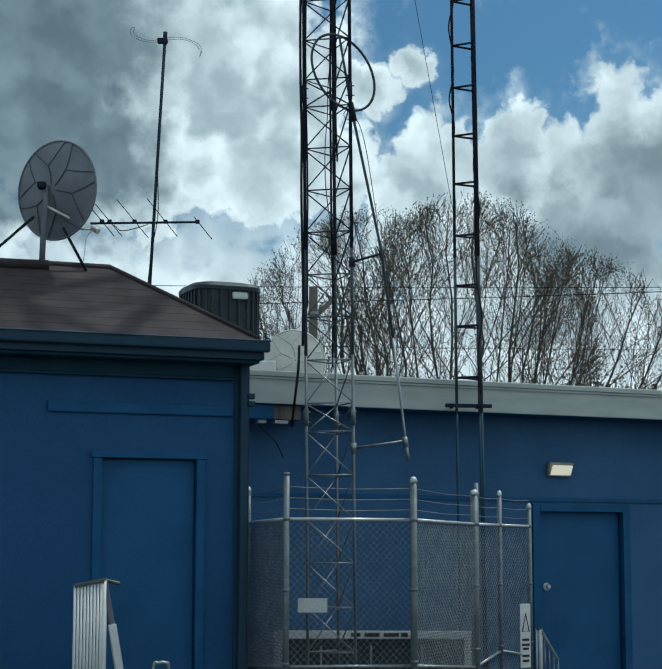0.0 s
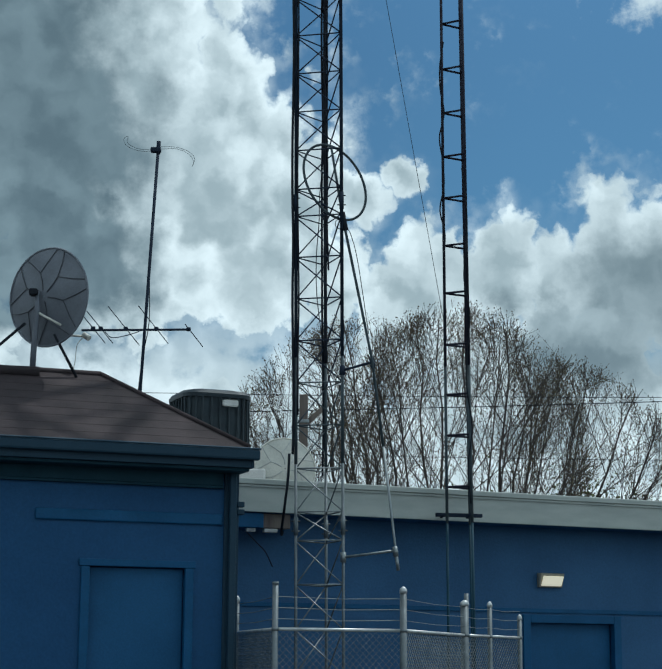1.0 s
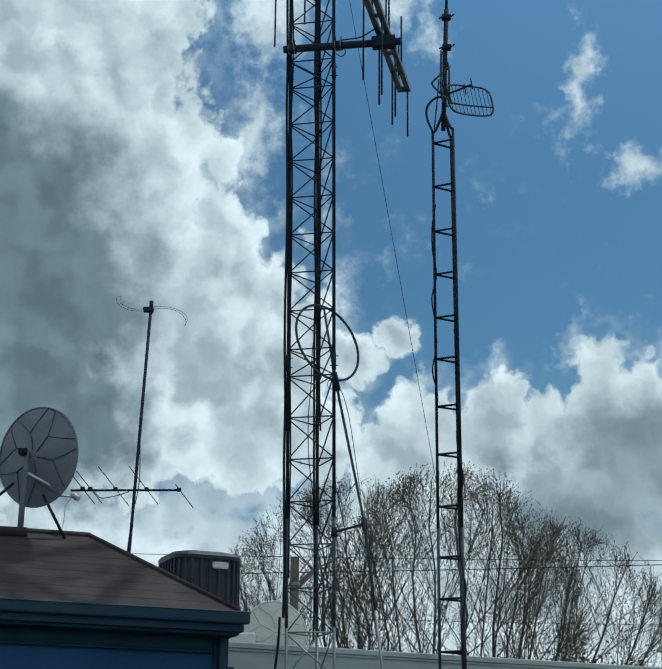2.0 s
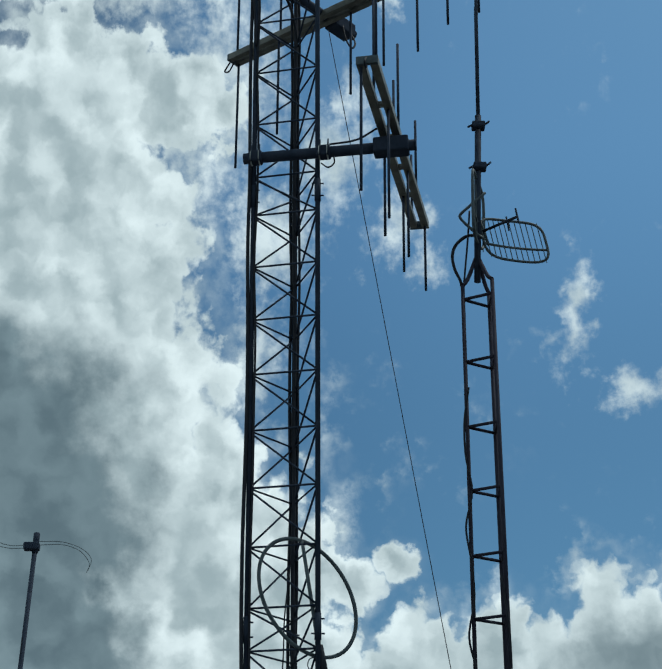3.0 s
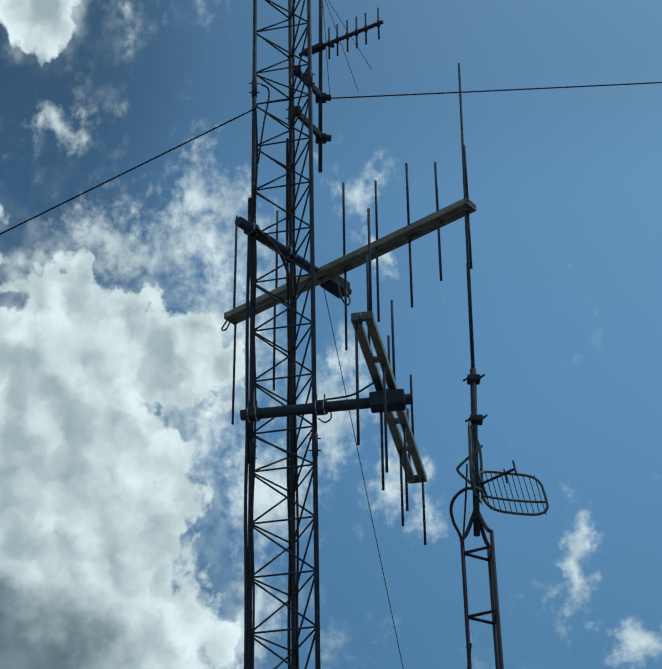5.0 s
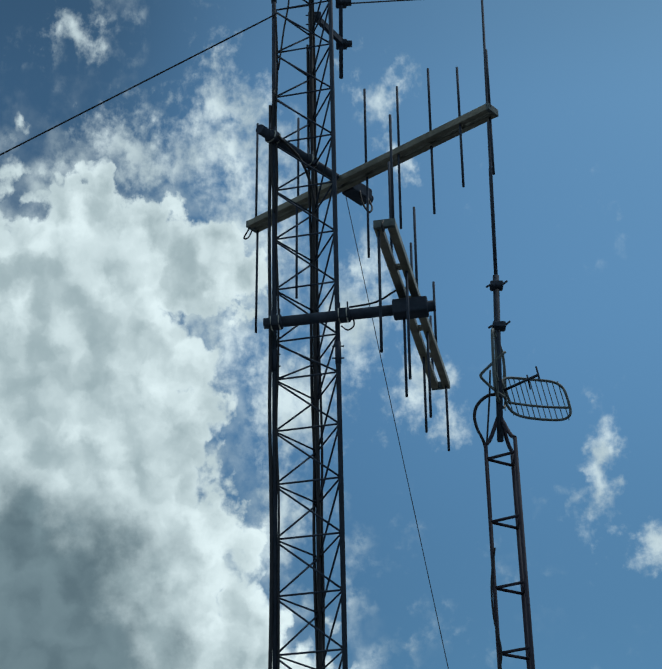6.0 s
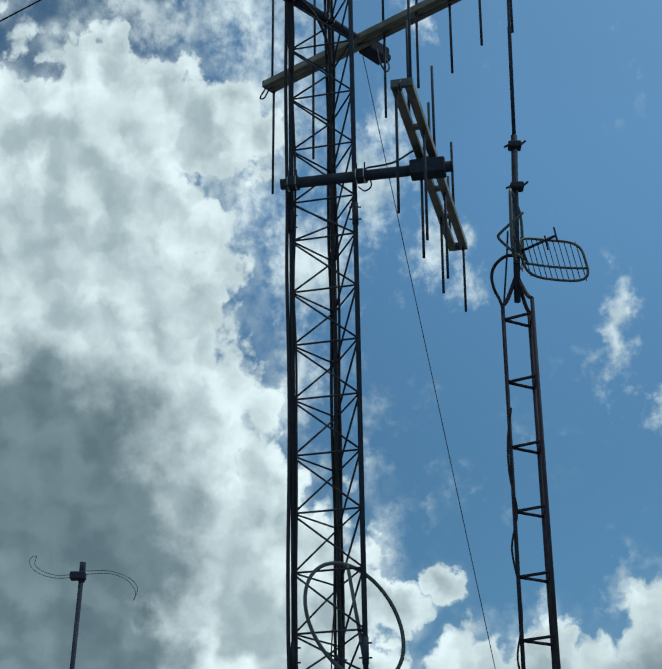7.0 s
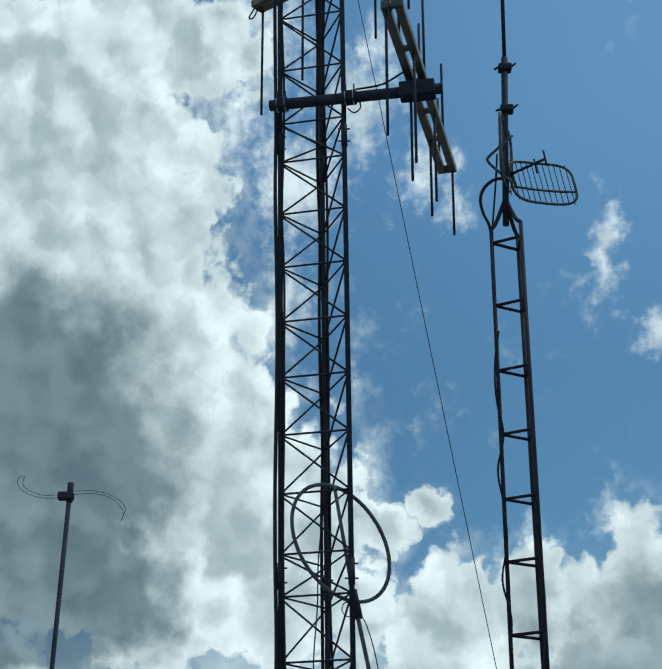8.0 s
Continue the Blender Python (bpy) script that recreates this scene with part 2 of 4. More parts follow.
# ---- builders ----
def thing(name, label, category, group="", kind="", m=None):
    ob = new(name)
    ob.empty_display_size = 0.1
    if m is not None:
        ob.matrix_world = m
    return tagged(ob, label, category, group, kind)


def part(name, bm, mat, parent=None, label="", smooth=False):
    """Links a bmesh as one mesh object, in its parent's axes."""
    me = bpy.data.meshes.new(name)
    if smooth:
        for f in bm.faces:
            f.smooth = True
    bm.to_mesh(me)
    bm.free()
    me.materials.append(mat)
    ob = new(name, me)
    ob.parent = parent
    return tagged(ob, label)


def again(ob, m):
    """One more piece on the same mesh, under the same parent."""
    o = bpy.data.objects.new(ob.name, ob.data)
    scene.collection.objects.link(o)
    o.parent, o.matrix_basis = ob.parent, m
    return o


def tube(bm, pts, r, n=8, closed=False):
    """A round bar along a line of points; r may be a list."""
    pts = [Vector(p) for p in pts]
    rs = r if isinstance(r, (list, tuple)) else [r] * len(pts)
    rings, side = [], None
    for i, p in enumerate(pts):
        a = pts[i - 1] if i or closed else p
        b = pts[(i + 1) % len(pts)] if i + 1 < len(pts) or closed else p
        d = (b - a).normalized()
        if side is None:
            side = d.orthogonal().normalized()
        side = (side - d * side.dot(d)).normalized()
        up = d.cross(side)
        rings.append([bm.verts.new(p + (side * math.cos(k * math.tau / n) + up * math.sin(k * math.tau / n)) * rs[i]) for k in range(n)])
    last = len(rings) if closed else len(rings) - 1
    for i in range(last):
        a, b = rings[i], rings[(i + 1) % len(rings)]
        for k in range(n):
            f = bm.faces.new((a[k], a[(k + 1) % n], b[(k + 1) % n], b[k]))
            f.smooth = n > 5
    if not closed:
        bm.faces.new(rings[0][::-1])
        bm.faces.new(rings[-1])
    return bm


def rod(p, q, r, n=8):
    return tube(bmesh.new(), (p, q), r, n)


def box(bm, lo, hi, bevel=0.0, m=None):
    made = bmesh.ops.create_cube(bm, size=1.0)["verts"]
    lo, hi = Vector(lo), Vector(hi)
    for v in made:
        v.co = Vector([(lo[i] + hi[i]) / 2 + v.co[i] * (hi[i] - lo[i]) for i in range(3)])
    if bevel:
        es = list({e for v in made for e in v.link_edges})
        made = list({v for f in bmesh.ops.bevel(bm, geom=es, offset=bevel, segments=2, affect="EDGES", profile=0.5)["faces"] for v in f.verts} | {v for v in made if v.is_valid})
    if m is not None:
        bmesh.ops.transform(bm, matrix=m, verts=made)
    return bm


def slab(lo, hi, bevel=0.0, m=None):
    return box(bmesh.new(), lo, hi, bevel, m)


def beam(p, q, w, h, bevel=0.0):
    """A squared bar from p to q, w wide and h high."""
    p, q = Vector(p), Vector(q)
    d = (q - p).normalized()
    side = Vector((0, 0, 1)).cross(d)
    side = side.normalized() if side.length > 1e-4 else Vector((1, 0, 0))
    m = Matrix((side, d, side.cross(d))).transposed().to_4x4()
    m.translation = (p + q) / 2
    length = (q - p).length
    return slab((-w / 2, -length / 2, -h / 2), (w / 2, length / 2, h / 2), bevel, m)


def curve(pts, steps=6):
    """A smooth line through points (Catmull-Rom)."""
    P = [Vector(p) for p in pts]
    P = [P[0] * 2 - P[1]] + P + [P[-1] * 2 - P[-2]]
    out = []
    for i in range(1, len(P) - 2):
        for k in range(steps):
            t = k / steps
            a, b, c, d = P[i - 1:i + 3]
            out.append(0.5 * ((2 * b) + (c - a) * t + (2 * a - 5 * b + 4 * c - d) * t * t + (3 * b - a - 3 * c + d) * t ** 3))
    return out + [P[-2]]


# ---- ground ----
bm = bmesh.new()
bmesh.ops.create_grid(bm, x_segments=40, y_segments=40, size=2500)
tagged(part("ground", bm, ASPHALT), "dark worn asphalt yard round the buildings", "ground", kind="structure")

# ---- rear building: long low wall, deep pale fascia, flat roof ----
REAR = Matrix.Translation((-0.605, 17.839, 0)) @ pose(0, 0, 0, 0, 0, 24.6)
rear = thing("rear_building", "long low blue building with a deep pale fascia and flat roof", "building", m=REAR)
WALL = 0.45
DOOR_A, DOOR_B = 3.47, 4.70
part("wall", slab((-4.0, WALL, 0), (DOOR_A, WALL + 0.2, 3.06)), BLUE, rear)
part("wall", slab((DOOR_A, WALL, 2.03), (DOOR_B, WALL + 0.2, 3.06)), BLUE, rear)
part("wall", slab((DOOR_B, WALL, 0), (9.5, WALL + 0.2, 3.06)), BLUE, rear)
part("wall", slab((-4.0, 8.0, 0), (9.5, 8.2, 3.06)), BLUE, rear)
part("wall", slab((-4.0, WALL + 0.2, 0), (-3.8, 8.0, 3.06)), BLUE, rear)
part("wall", slab((9.3, WALL + 0.2, 0), (9.5, 8.0, 3.06)), BLUE, rear)
part("fascia", slab((-4.4, 0, 3.062), (9.9, 0.04, 3.345), 0.004), FASCIA, rear)
cap = part("drip_edge", slab((-4.42, -0.035, 3.345), (9.92, 0.05, 3.405), 0.008), FASCIA, rear)
part("drip_edge", slab((-4.41, -0.018, 3.318), (9.91, 0.0, 3.343), 0.004), FASCIA, rear)
part("soffit", slab((-4.38, 0.04, 3.06), (9.88, WALL + 0.2, 3.085)), BLUE_TRIM, rear, "shaded blue boarded soffit")
part("roof", slab((-4.36, 0.05, 3.30), (9.86, 8.4, 3.385)), FLAT_ROOF, rear)
door = part("door", slab((DOOR_A + 0.05, WALL + 0.075, 0.02), (DOOR_B - 0.05, WALL + 0.12, 1.985), 0.004), BLUE_DOOR, rear, "closed blue steel door")
part("knob_plate", tube(bmesh.new(), ((3.644, WALL + 0.074, 1.13), (3.644, WALL + 0.06, 1.13)), 0.043, 14), WHITE, door, "round bright lock plate")
part("knob", tube(bmesh.new(), ((3.644, WALL + 0.06, 1.13), (3.644, WALL + 0.03, 1.13), (3.644, WALL + 0.005, 1.13)), [0.014, 0.03, 0.02], 12), RAIL_STEEL, door)
for lo, hi in (((DOOR_A - 0.05, 0), (DOOR_A + 0.048, 2.08)), ((DOOR_B - 0.048, 0), (DOOR_B + 0.05, 2.08)), ((DOOR_A + 0.05, 1.987), (DOOR_B - 0.05, 2.08))):
    part("door_frame", slab((lo[0], WALL - 0.025, lo[1]), (hi[0], WALL + 0.06, hi[1]), 0.005), BLUE_TRIM, rear)
part("wall_trim", slab((-3.9, WALL - 0.02, 2.10), (9.5, WALL - 0.002, 2.15), 0.004), BLUE_TRIM, rear, "thin blue band along the wall")
part("eave_block", slab((0.06, 0.1, 2.905), (0.37, 0.25, 3.056), 0.008), WOOD, rear, "bare weathered timber block under the eave")
for a, b in ((-0.13, -0.03), (0.07, 0.22)):
    part("eave_cleat", slab((a, 0.09, 2.86), (b, 0.16, 2.898), 0.006), PLATE, rear, "pale cleat under the eave")
part("eave_bracket", slab((-0.5, 0.06, 2.90), (0.05, WALL - 0.01, 3.055), 0.01), BLUE_TRIM, rear)

pack = thing("wall_pack_light", "small lit wall light with a pale lens under the eave", "wall light", m=REAR @ Matrix.Translation((3.775, WALL, 2.465)))
bm = slab((-0.16, -0.1, -0.075), (0.16, -0.002, 0.085), 0.012)
for v in bm.verts:
    if v.co.z < 0 and v.co.y < -0.05:
        v.co.y += 0.05
part("housing", bm, LENS_BODY, pack)
bm = slab((-0.135, -0.112, -0.06), (0.135, -0.095, 0.05), 0.006)
for v in bm.verts:
    v.co.y += 0.045 if v.co.z < 0 else -0.008
part("lens", bm, GLOW, pack, "glowing ribbed lens")

# ---- left building: small blue block with a hipped brown roof ----
LEFT = Matrix.Translation((-0.654, 15.237, 0)) @ pose(0, 0, 0, 0, 0, 20.2)
left = thing("front_building", "small blue building with a hipped brown shingle roof", "building", m=LEFT)
LW, LEN, DEEP = 0.32, 6.2, 2.28
DA, DB = -1.36, -0.44
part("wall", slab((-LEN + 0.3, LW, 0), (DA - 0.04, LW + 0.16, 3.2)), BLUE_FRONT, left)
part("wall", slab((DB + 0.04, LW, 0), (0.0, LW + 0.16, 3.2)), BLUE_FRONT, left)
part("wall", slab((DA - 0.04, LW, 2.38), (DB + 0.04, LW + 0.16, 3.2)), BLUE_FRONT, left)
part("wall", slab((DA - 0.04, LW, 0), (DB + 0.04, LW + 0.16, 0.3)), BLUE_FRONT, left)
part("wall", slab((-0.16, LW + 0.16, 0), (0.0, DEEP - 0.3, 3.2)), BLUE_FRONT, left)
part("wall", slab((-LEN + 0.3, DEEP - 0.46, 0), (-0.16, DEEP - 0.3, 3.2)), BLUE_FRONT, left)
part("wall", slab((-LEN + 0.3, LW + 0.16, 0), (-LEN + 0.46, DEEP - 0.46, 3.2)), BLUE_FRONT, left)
ld = part("door", slab((DA + 0.03, LW + 0.05, 0.32), (DB - 0.03, LW + 0.095, 2.33), 0.004), BLUE_DOOR, left, "closed plain blue door")
for a, b in (((DA - 0.05, 0.3), (DA + 0.028, 2.335)), ((DB - 0.028, 0.3), (DB + 0.05, 2.335)), ((DA - 0.07, 2.337), (DB + 0.07, 2.4))):
    part("door_frame", slab((a[0], LW - 0.03, a[1]), (b[0], LW + 0.04, b[1]), 0.006), BLUE_TRIM, left)
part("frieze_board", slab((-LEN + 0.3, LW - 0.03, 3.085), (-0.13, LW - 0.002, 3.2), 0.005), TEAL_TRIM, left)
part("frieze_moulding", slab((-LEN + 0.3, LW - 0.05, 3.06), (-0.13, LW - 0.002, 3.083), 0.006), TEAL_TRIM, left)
part("blind_sign_board", slab((-1.83, LW - 0.03, 2.73), (-0.13, LW - 0.002, 2.83), 0.012), BLUE_TRIM, left, "blue board fixed over the door")
part("corner_board", slab((-0.115, LW - 0.025, 0), (0.022, LW - 0.002, 3.2), 0.005), DARK_TRIM, left)
part("downspout", slab((-0.085, LW - 0.10, 0.1), (-0.02, LW - 0.028, 3.2), 0.012), DARK_TRIM, left, "dark painted downspout")
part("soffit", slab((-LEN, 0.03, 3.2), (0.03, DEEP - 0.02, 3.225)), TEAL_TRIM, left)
# hipped roof: front, back and two hip faces in stepped courses
RISE, RUN = 0.775, 1.14
COURSES = 9
x0, x1 = -LEN - 0.03, 0.03
for i in range(COURSES):
    a, b = i / COURSES, (i + 1) / COURSES + 0.002
    for k in range(4):
        bm = bmesh.new()
        lo, hi = 3.405 + RISE * a + 0.0012, 3.405 + RISE * b
        d0, d1 = RUN * a - 0.002, RUN * b
        if k == 0:
            q = [(x0 + d0, d0), (x1 - d0, d0), (x1 - d1, d1), (x0 + d1, d1)]
        elif k == 1:
            q = [(x1 - d0, DEEP - d0), (x0 + d0, DEEP - d0), (x0 + d1, DEEP - d1), (x1 - d1, DEEP - d1)]
        elif k == 2:
            q = [(x1 - d0, d0), (x1 - d0, DEEP - d0), (x1 - d1, DEEP - d1), (x1 - d1, d1)]
        else:
            q = [(x0 + d0, DEEP - d0), (x0 + d0, d0), (x0 + d1, d1), (x0 + d1, DEEP - d1)]
        zs = (lo, lo, hi, hi)
        top = [bm.verts.new((*p, z)) for p, z in zip(q, zs)]
        bot = [bm.verts.new((*p, z - 0.006)) for p, z in zip(q, zs)]
        bm.faces.new(top)
        for j in range(4):
            bm.faces.new((top[j], bot[j], bot[(j + 1) % 4], top[(j + 1) % 4]))
        part("shingle_course", bm, ROOFING, left)
part("ridge_cap", tube(bmesh.new(), ((x0 + RUN, RUN, 3.405 + RISE), (x1 - RUN, RUN, 3.405 + RISE)), 0.03, 8), ROOFING, left)
part("hip_cap", tube(bmesh.new(), ((x1 - 0.01, 0.01, 3.42), (x1 - RUN, RUN, 3.412 + RISE)), 0.024, 6), ROOFING, left)
# gutter with a rolled lip, along the front and round the corner
part("gutter", slab((-LEN - 0.02, -0.085, 3.29), (0.10, -0.022, 3.385), 0.018), DARK_TRIM, left, "dark gutter")
part("gutter_lip", rod((-LEN - 0.02, -0.085, 3.39), (0.10, -0.085, 3.39), 0.009, 6), DARK_TRIM, left)
part("eave_board", slab((-LEN, -0.02, 3.226), (0.03, 0.028, 3.41), 0.004), DARK_TRIM, left)
part("eave_board", slab((0.032, -0.02, 3.226), (0.06, DEEP, 3.41), 0.004), DARK_TRIM, left)
for z in (2.93, 2.86):
    part("wire_bracket", slab((0.0, LW - 0.05, z - 0.03), (0.07, LW + 0.02, z + 0.02), 0.008), DARK_TRIM, left)

# ---- left stair rail ----
S_OFF = LW - 0.9


def stair_rail(name, label, top_a, top_b, foot, back, count):
    """A short run of balusters at the head of steps, and a rail that slopes down from it."""
    ob = thing(name, label, "handrail", group="handrails at the doors")
    a, b, c = Vector(top_a), Vector(top_b), Vector(foot)
    for i in range(count):
        p = a.lerp(b, i / (count - 1))
        o = part("baluster", rod((p.x, p.y, 0.05), p, 0.012, 6), WHITE, ob) if i == 0 else again(first, Matrix.Translation(p - a))
        first = o if i == 0 else first
    part("top_rail", beam(a - (b - a) * 0.02, b + (b - a) * 0.03, 0.045, 0.03, 0.006), ALUMINIUM, ob, "worn grey top rail")
    # grey upper end, white lower length: sunlight on the rail put into colour
    if count > 2:
        part("sloping_rail", beam(b, b.lerp(c, 0.33), 0.04, 0.045, 0.008), DISH_GREY, ob, "dull grey upper end of the sloping rail")
        part("sloping_rail", beam(b.lerp(c, 0.332), c, 0.055, 0.066, 0.008), WHITE, ob, "sloping rail whitened as if sunlit")
    else:
        part("sloping_rail", beam(b, c, 0.03, 0.03, 0.006), STEEL, ob)
        for f in (0.25, 0.5, 0.75, 1.0):
            q = b.lerp(c, f)
            part("baluster", rod((q.x, q.y, 0.02), q, 0.01, 6), STEEL, ob)
    part("newel", rod((b.x, b.y, 0.02), b, 0.024, 8), WHITE, ob)
    part("rail_end", tube(bmesh.new(), curve((b, b + Vector(back) * 0.5, b + Vector(back))), 0.016, 8), ALUMINIUM, ob)
    return ob


def left_at(s, off, z):
    return LEFT @ Vector((s, LW - off, z))


stair_rail("stair_handrail", "pale metal handrail with close balusters by the blue door", left_at(-1.735, 0.9, 1.235), left_at(-1.49, 0.9, 1.28),
           left_at(-1.29, 0.9, 0.2), (0.12, 0.04, -0.03), 10)
stair_rail("stair_handrail", "grey handrail at the far blue door", (2.31, 19.3, 0.68), (2.35, 19.28, 0.665), (2.53, 19.2, 0.34), (0.02, 0.1, 0), 2)
low = thing("ground_rail", "short bent pipe rail beside the steps", "handrail", m=LEFT)
part("pipe", tube(bmesh.new(), curve(((-1.08, LW - 0.95, 0.02), (-1.08, LW - 0.95, 0.55), (-1.04, LW - 0.95, 0.6), (-0.98, LW - 0.95, 0.6), (-0.95, LW - 0.95, 0.54), (-0.95, LW - 0.95, 0.02))), 0.016, 8), STEEL, low)

# ---- lattice tower: three legs, level rungs and one diagonal per bay on each face ----
LEG_A, LEG_B, LEG_C = Vector((-0.282, 17.266, 0)), Vector((0.193, 17.149, 0)), Vector((0.024, 17.611, 0))
LEAN, LEAN_Y = -0.0102, -0.006
LOOP_Z = 6.81


def bay_level(k):
    """Height of rung k; rung 0 is at the top of the ring, every eighth bay is short where two sections join."""
    z = LOOP_Z
    for i in range(0, k, 1 if k > 0 else -1):
        j = i if k > 0 else i - 1
        short = (0.66 if j < 0 else 0.755) if j % 8 == 6 else 1.0
        size = 0.44 if j < -1 else 0.423 if j < 7 else 0.4545 if j < 15 else 0.47
        z += size * short * (1 if k > 0 else -1)
    return z


def leaning(p, z):
    return Vector((p.x + LEAN * (z - LOOP_Z), p.y + LEAN_Y * (z - LOOP_Z), z))


tower = thing("lattice_tower", "tall three-legged galvanised steel lattice radio tower", "tower")
levels = [bay_level(k) for k in range(-15, 24)]
levels = [z for z in levels if z > 0.15]
TOP = levels[-1] + 0.2
# one steel in three tones by height: backlit dark above, pale below
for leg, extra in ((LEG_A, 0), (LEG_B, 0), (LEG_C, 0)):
    part("leg", rod(leaning(leg, 0.02), leaning(leg, 3.5), 0.0155, 10), LOW_STEEL, tower, "lower leg section kept pale, without backlit darkening")
    part("leg", rod(leaning(leg, 3.5), leaning(leg, 4.6), 0.017, 10), MID_STEEL, tower, "mid grey leg section between the pale and backlit tones")
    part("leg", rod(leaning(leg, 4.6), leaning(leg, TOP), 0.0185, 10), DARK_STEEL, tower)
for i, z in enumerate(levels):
    # low front-face rods get lighter steel, as if lit; the rest stay dim
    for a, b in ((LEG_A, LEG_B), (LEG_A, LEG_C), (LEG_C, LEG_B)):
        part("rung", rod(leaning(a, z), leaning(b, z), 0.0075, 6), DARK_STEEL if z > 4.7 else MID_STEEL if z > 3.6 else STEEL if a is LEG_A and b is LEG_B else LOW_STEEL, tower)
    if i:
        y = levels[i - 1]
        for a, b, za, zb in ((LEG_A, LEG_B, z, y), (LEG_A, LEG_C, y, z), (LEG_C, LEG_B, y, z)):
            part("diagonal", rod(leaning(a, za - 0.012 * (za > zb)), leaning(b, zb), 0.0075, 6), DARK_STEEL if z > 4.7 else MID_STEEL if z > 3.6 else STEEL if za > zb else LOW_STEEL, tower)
# sleeves and bolts where sections join, toned by height like the legs
for k in (-9, -1, 7, 15):
    z = (bay_level(k) + bay_level(k - 1)) / 2
    for leg in (LEG_A, LEG_B, LEG_C):
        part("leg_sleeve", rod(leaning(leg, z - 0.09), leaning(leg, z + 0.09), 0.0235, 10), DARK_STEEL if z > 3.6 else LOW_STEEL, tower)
        for dz in (-0.05, 0.05):
            p = leaning(leg, z + dz)
            part("bolt", rod(p + Vector((-0.045, -0.01, 0)), p + Vector((0.045, -0.01, 0)), 0.006, 6), DARK_STEEL if z > 3.6 else LOW_STEEL, tower)
part("base_plate", slab((-0.45, 16.98, 0.0), (0.35, 17.78, 0.08), 0.02), FLAT_ROOF, tower, "concrete footing")


def run_cable(name, label, pts, r, steps=6, mat=BLACK):
    return tagged(part(name, tube(bmesh.new(), curve(pts, steps), r, 6), mat, None), label, "cable", kind="")


# feed lines tied along the legs, with slack bows
random.seed(11)
for leg, dx, dy, r, z_a, z_b in ((LEG_A, -0.03, -0.012, 0.014, 3.6, 12.2), (LEG_A, 0.022, -0.02, 0.009, 4.0, 12.9), (LEG_C, -0.028, 0.0, 0.012, 3.4, 13.2), (LEG_C, 0.0, -0.03, 0.016, 4.6, 13.6), (LEG_C, 0.028, -0.01, 0.01, 5.6, 15.4)):
    pts = []
    z = z_a
    while z < z_b:
        p = leaning(leg, z)
        pts.append(p + Vector((dx + random.uniform(-0.009, 0.007), dy + random.uniform(-0.008, 0.004), 0)))
        z += 0.55
    run_cable("feed_line", "black coaxial feed line tied to the tower leg", pts, r, 4)
run_cable("feed_line", "black feed lines dropping from the tower to the roof", ((-0.315, 17.22, 3.6), (-0.325, 17.22, 3.35), (-0.36, 17.3, 3.05), (-0.395, 17.7, 2.86), (-0.40, 18.05, 2.84), (-0.40, 18.45, 2.9)), 0.014)
run_cable("feed_line", "thin black line looping beside the tower leg", ((-0.33, 17.2, 12.0), (-0.35, 17.2, 11.6), (-0.345, 17.2, 11.2), (-0.32, 17.2, 10.8)), 0.008)
run_cable("feed_line", "black jumper looping across the tower", ((-0.29, 17.2, 13.05), (-0.22, 17.25, 13.0), (-0.26, 17.2, 12.6), (-0.3, 17.2, 12.2)), 0.008)
run_cable("feed_line", "thin slack line hanging inside the tower", ((0.0, 17.56, 6.75), (-0.03, 17.55, 6.4), (-0.035, 17.55, 6.1), (-0.06, 17.5, 5.7), (-0.05, 17.5, 5.3), (0.0, 17.55, 4.9)), 0.005)
run_cable("feed_line", "thin line looping out below the ring antenna", ((0.2, 17.15, 6.03), (0.15, 17.12, 6.02), (0.135, 17.12, 5.97), (0.17, 17.12, 5.93), (0.25, 17.12, 5.93), (0.3, 17.1, 5.85), (0.37, 17.05, 5.55), (0.48, 17.0, 4.8)), 0.004)
run_cable("wall_cable", "thin loose cable hanging under the eave", ((-0.72, 16.9, 2.78), (-0.62, 17.0, 2.68), (-0.54, 17.1, 2.6), (-0.47, 17.2, 2.46)), 0.006)

# ---- ring antenna on its leaning pole ----
ring = thing("ring_antenna", "round tubular ring antenna on a thin leaning pole", "antenna")
ctr = Vector((0.128, 17.20, 6.45))
wide, high = Vector((0.322, 0.10, -0.065)), Vector((-0.055, -0.02, 0.39))
part("ring", tube(bmesh.new(), [ctr + wide * math.cos(a * math.tau / 56) + high * math.sin(a * math.tau / 56) for a in range(56)], 0.0135, 8, True), MID_STEEL, ring)
# pole split in colour: sunlight on its lower length is painted in
part("pole", tube(bmesh.new(), ((0.085, 17.18, 6.84), (0.215, 17.18, 6.05), (0.515, 16.98, 4.53), (0.63, 17.0, 3.65)), [0.012, 0.014, 0.014, 0.014], 8), MID_STEEL, ring, "thin upper pole in unlit grey")
part("pole", tube(bmesh.new(), ((0.63, 17.0, 3.65), (0.752, 17.0, 2.638), (0.772, 17.0, 2.46)), 0.0125, 8), STEEL, ring, "lower pole lightened as if sunlit")
part("coupler", rod((0.205, 17.19, 6.12), (0.243, 17.17, 5.93), 0.03, 10), BLACK, ring, "black clamp block")
part("pole_foot", rod((0.758, 17.0, 2.58), (0.78, 17.0, 2.42), 0.017, 8), STEEL, ring)
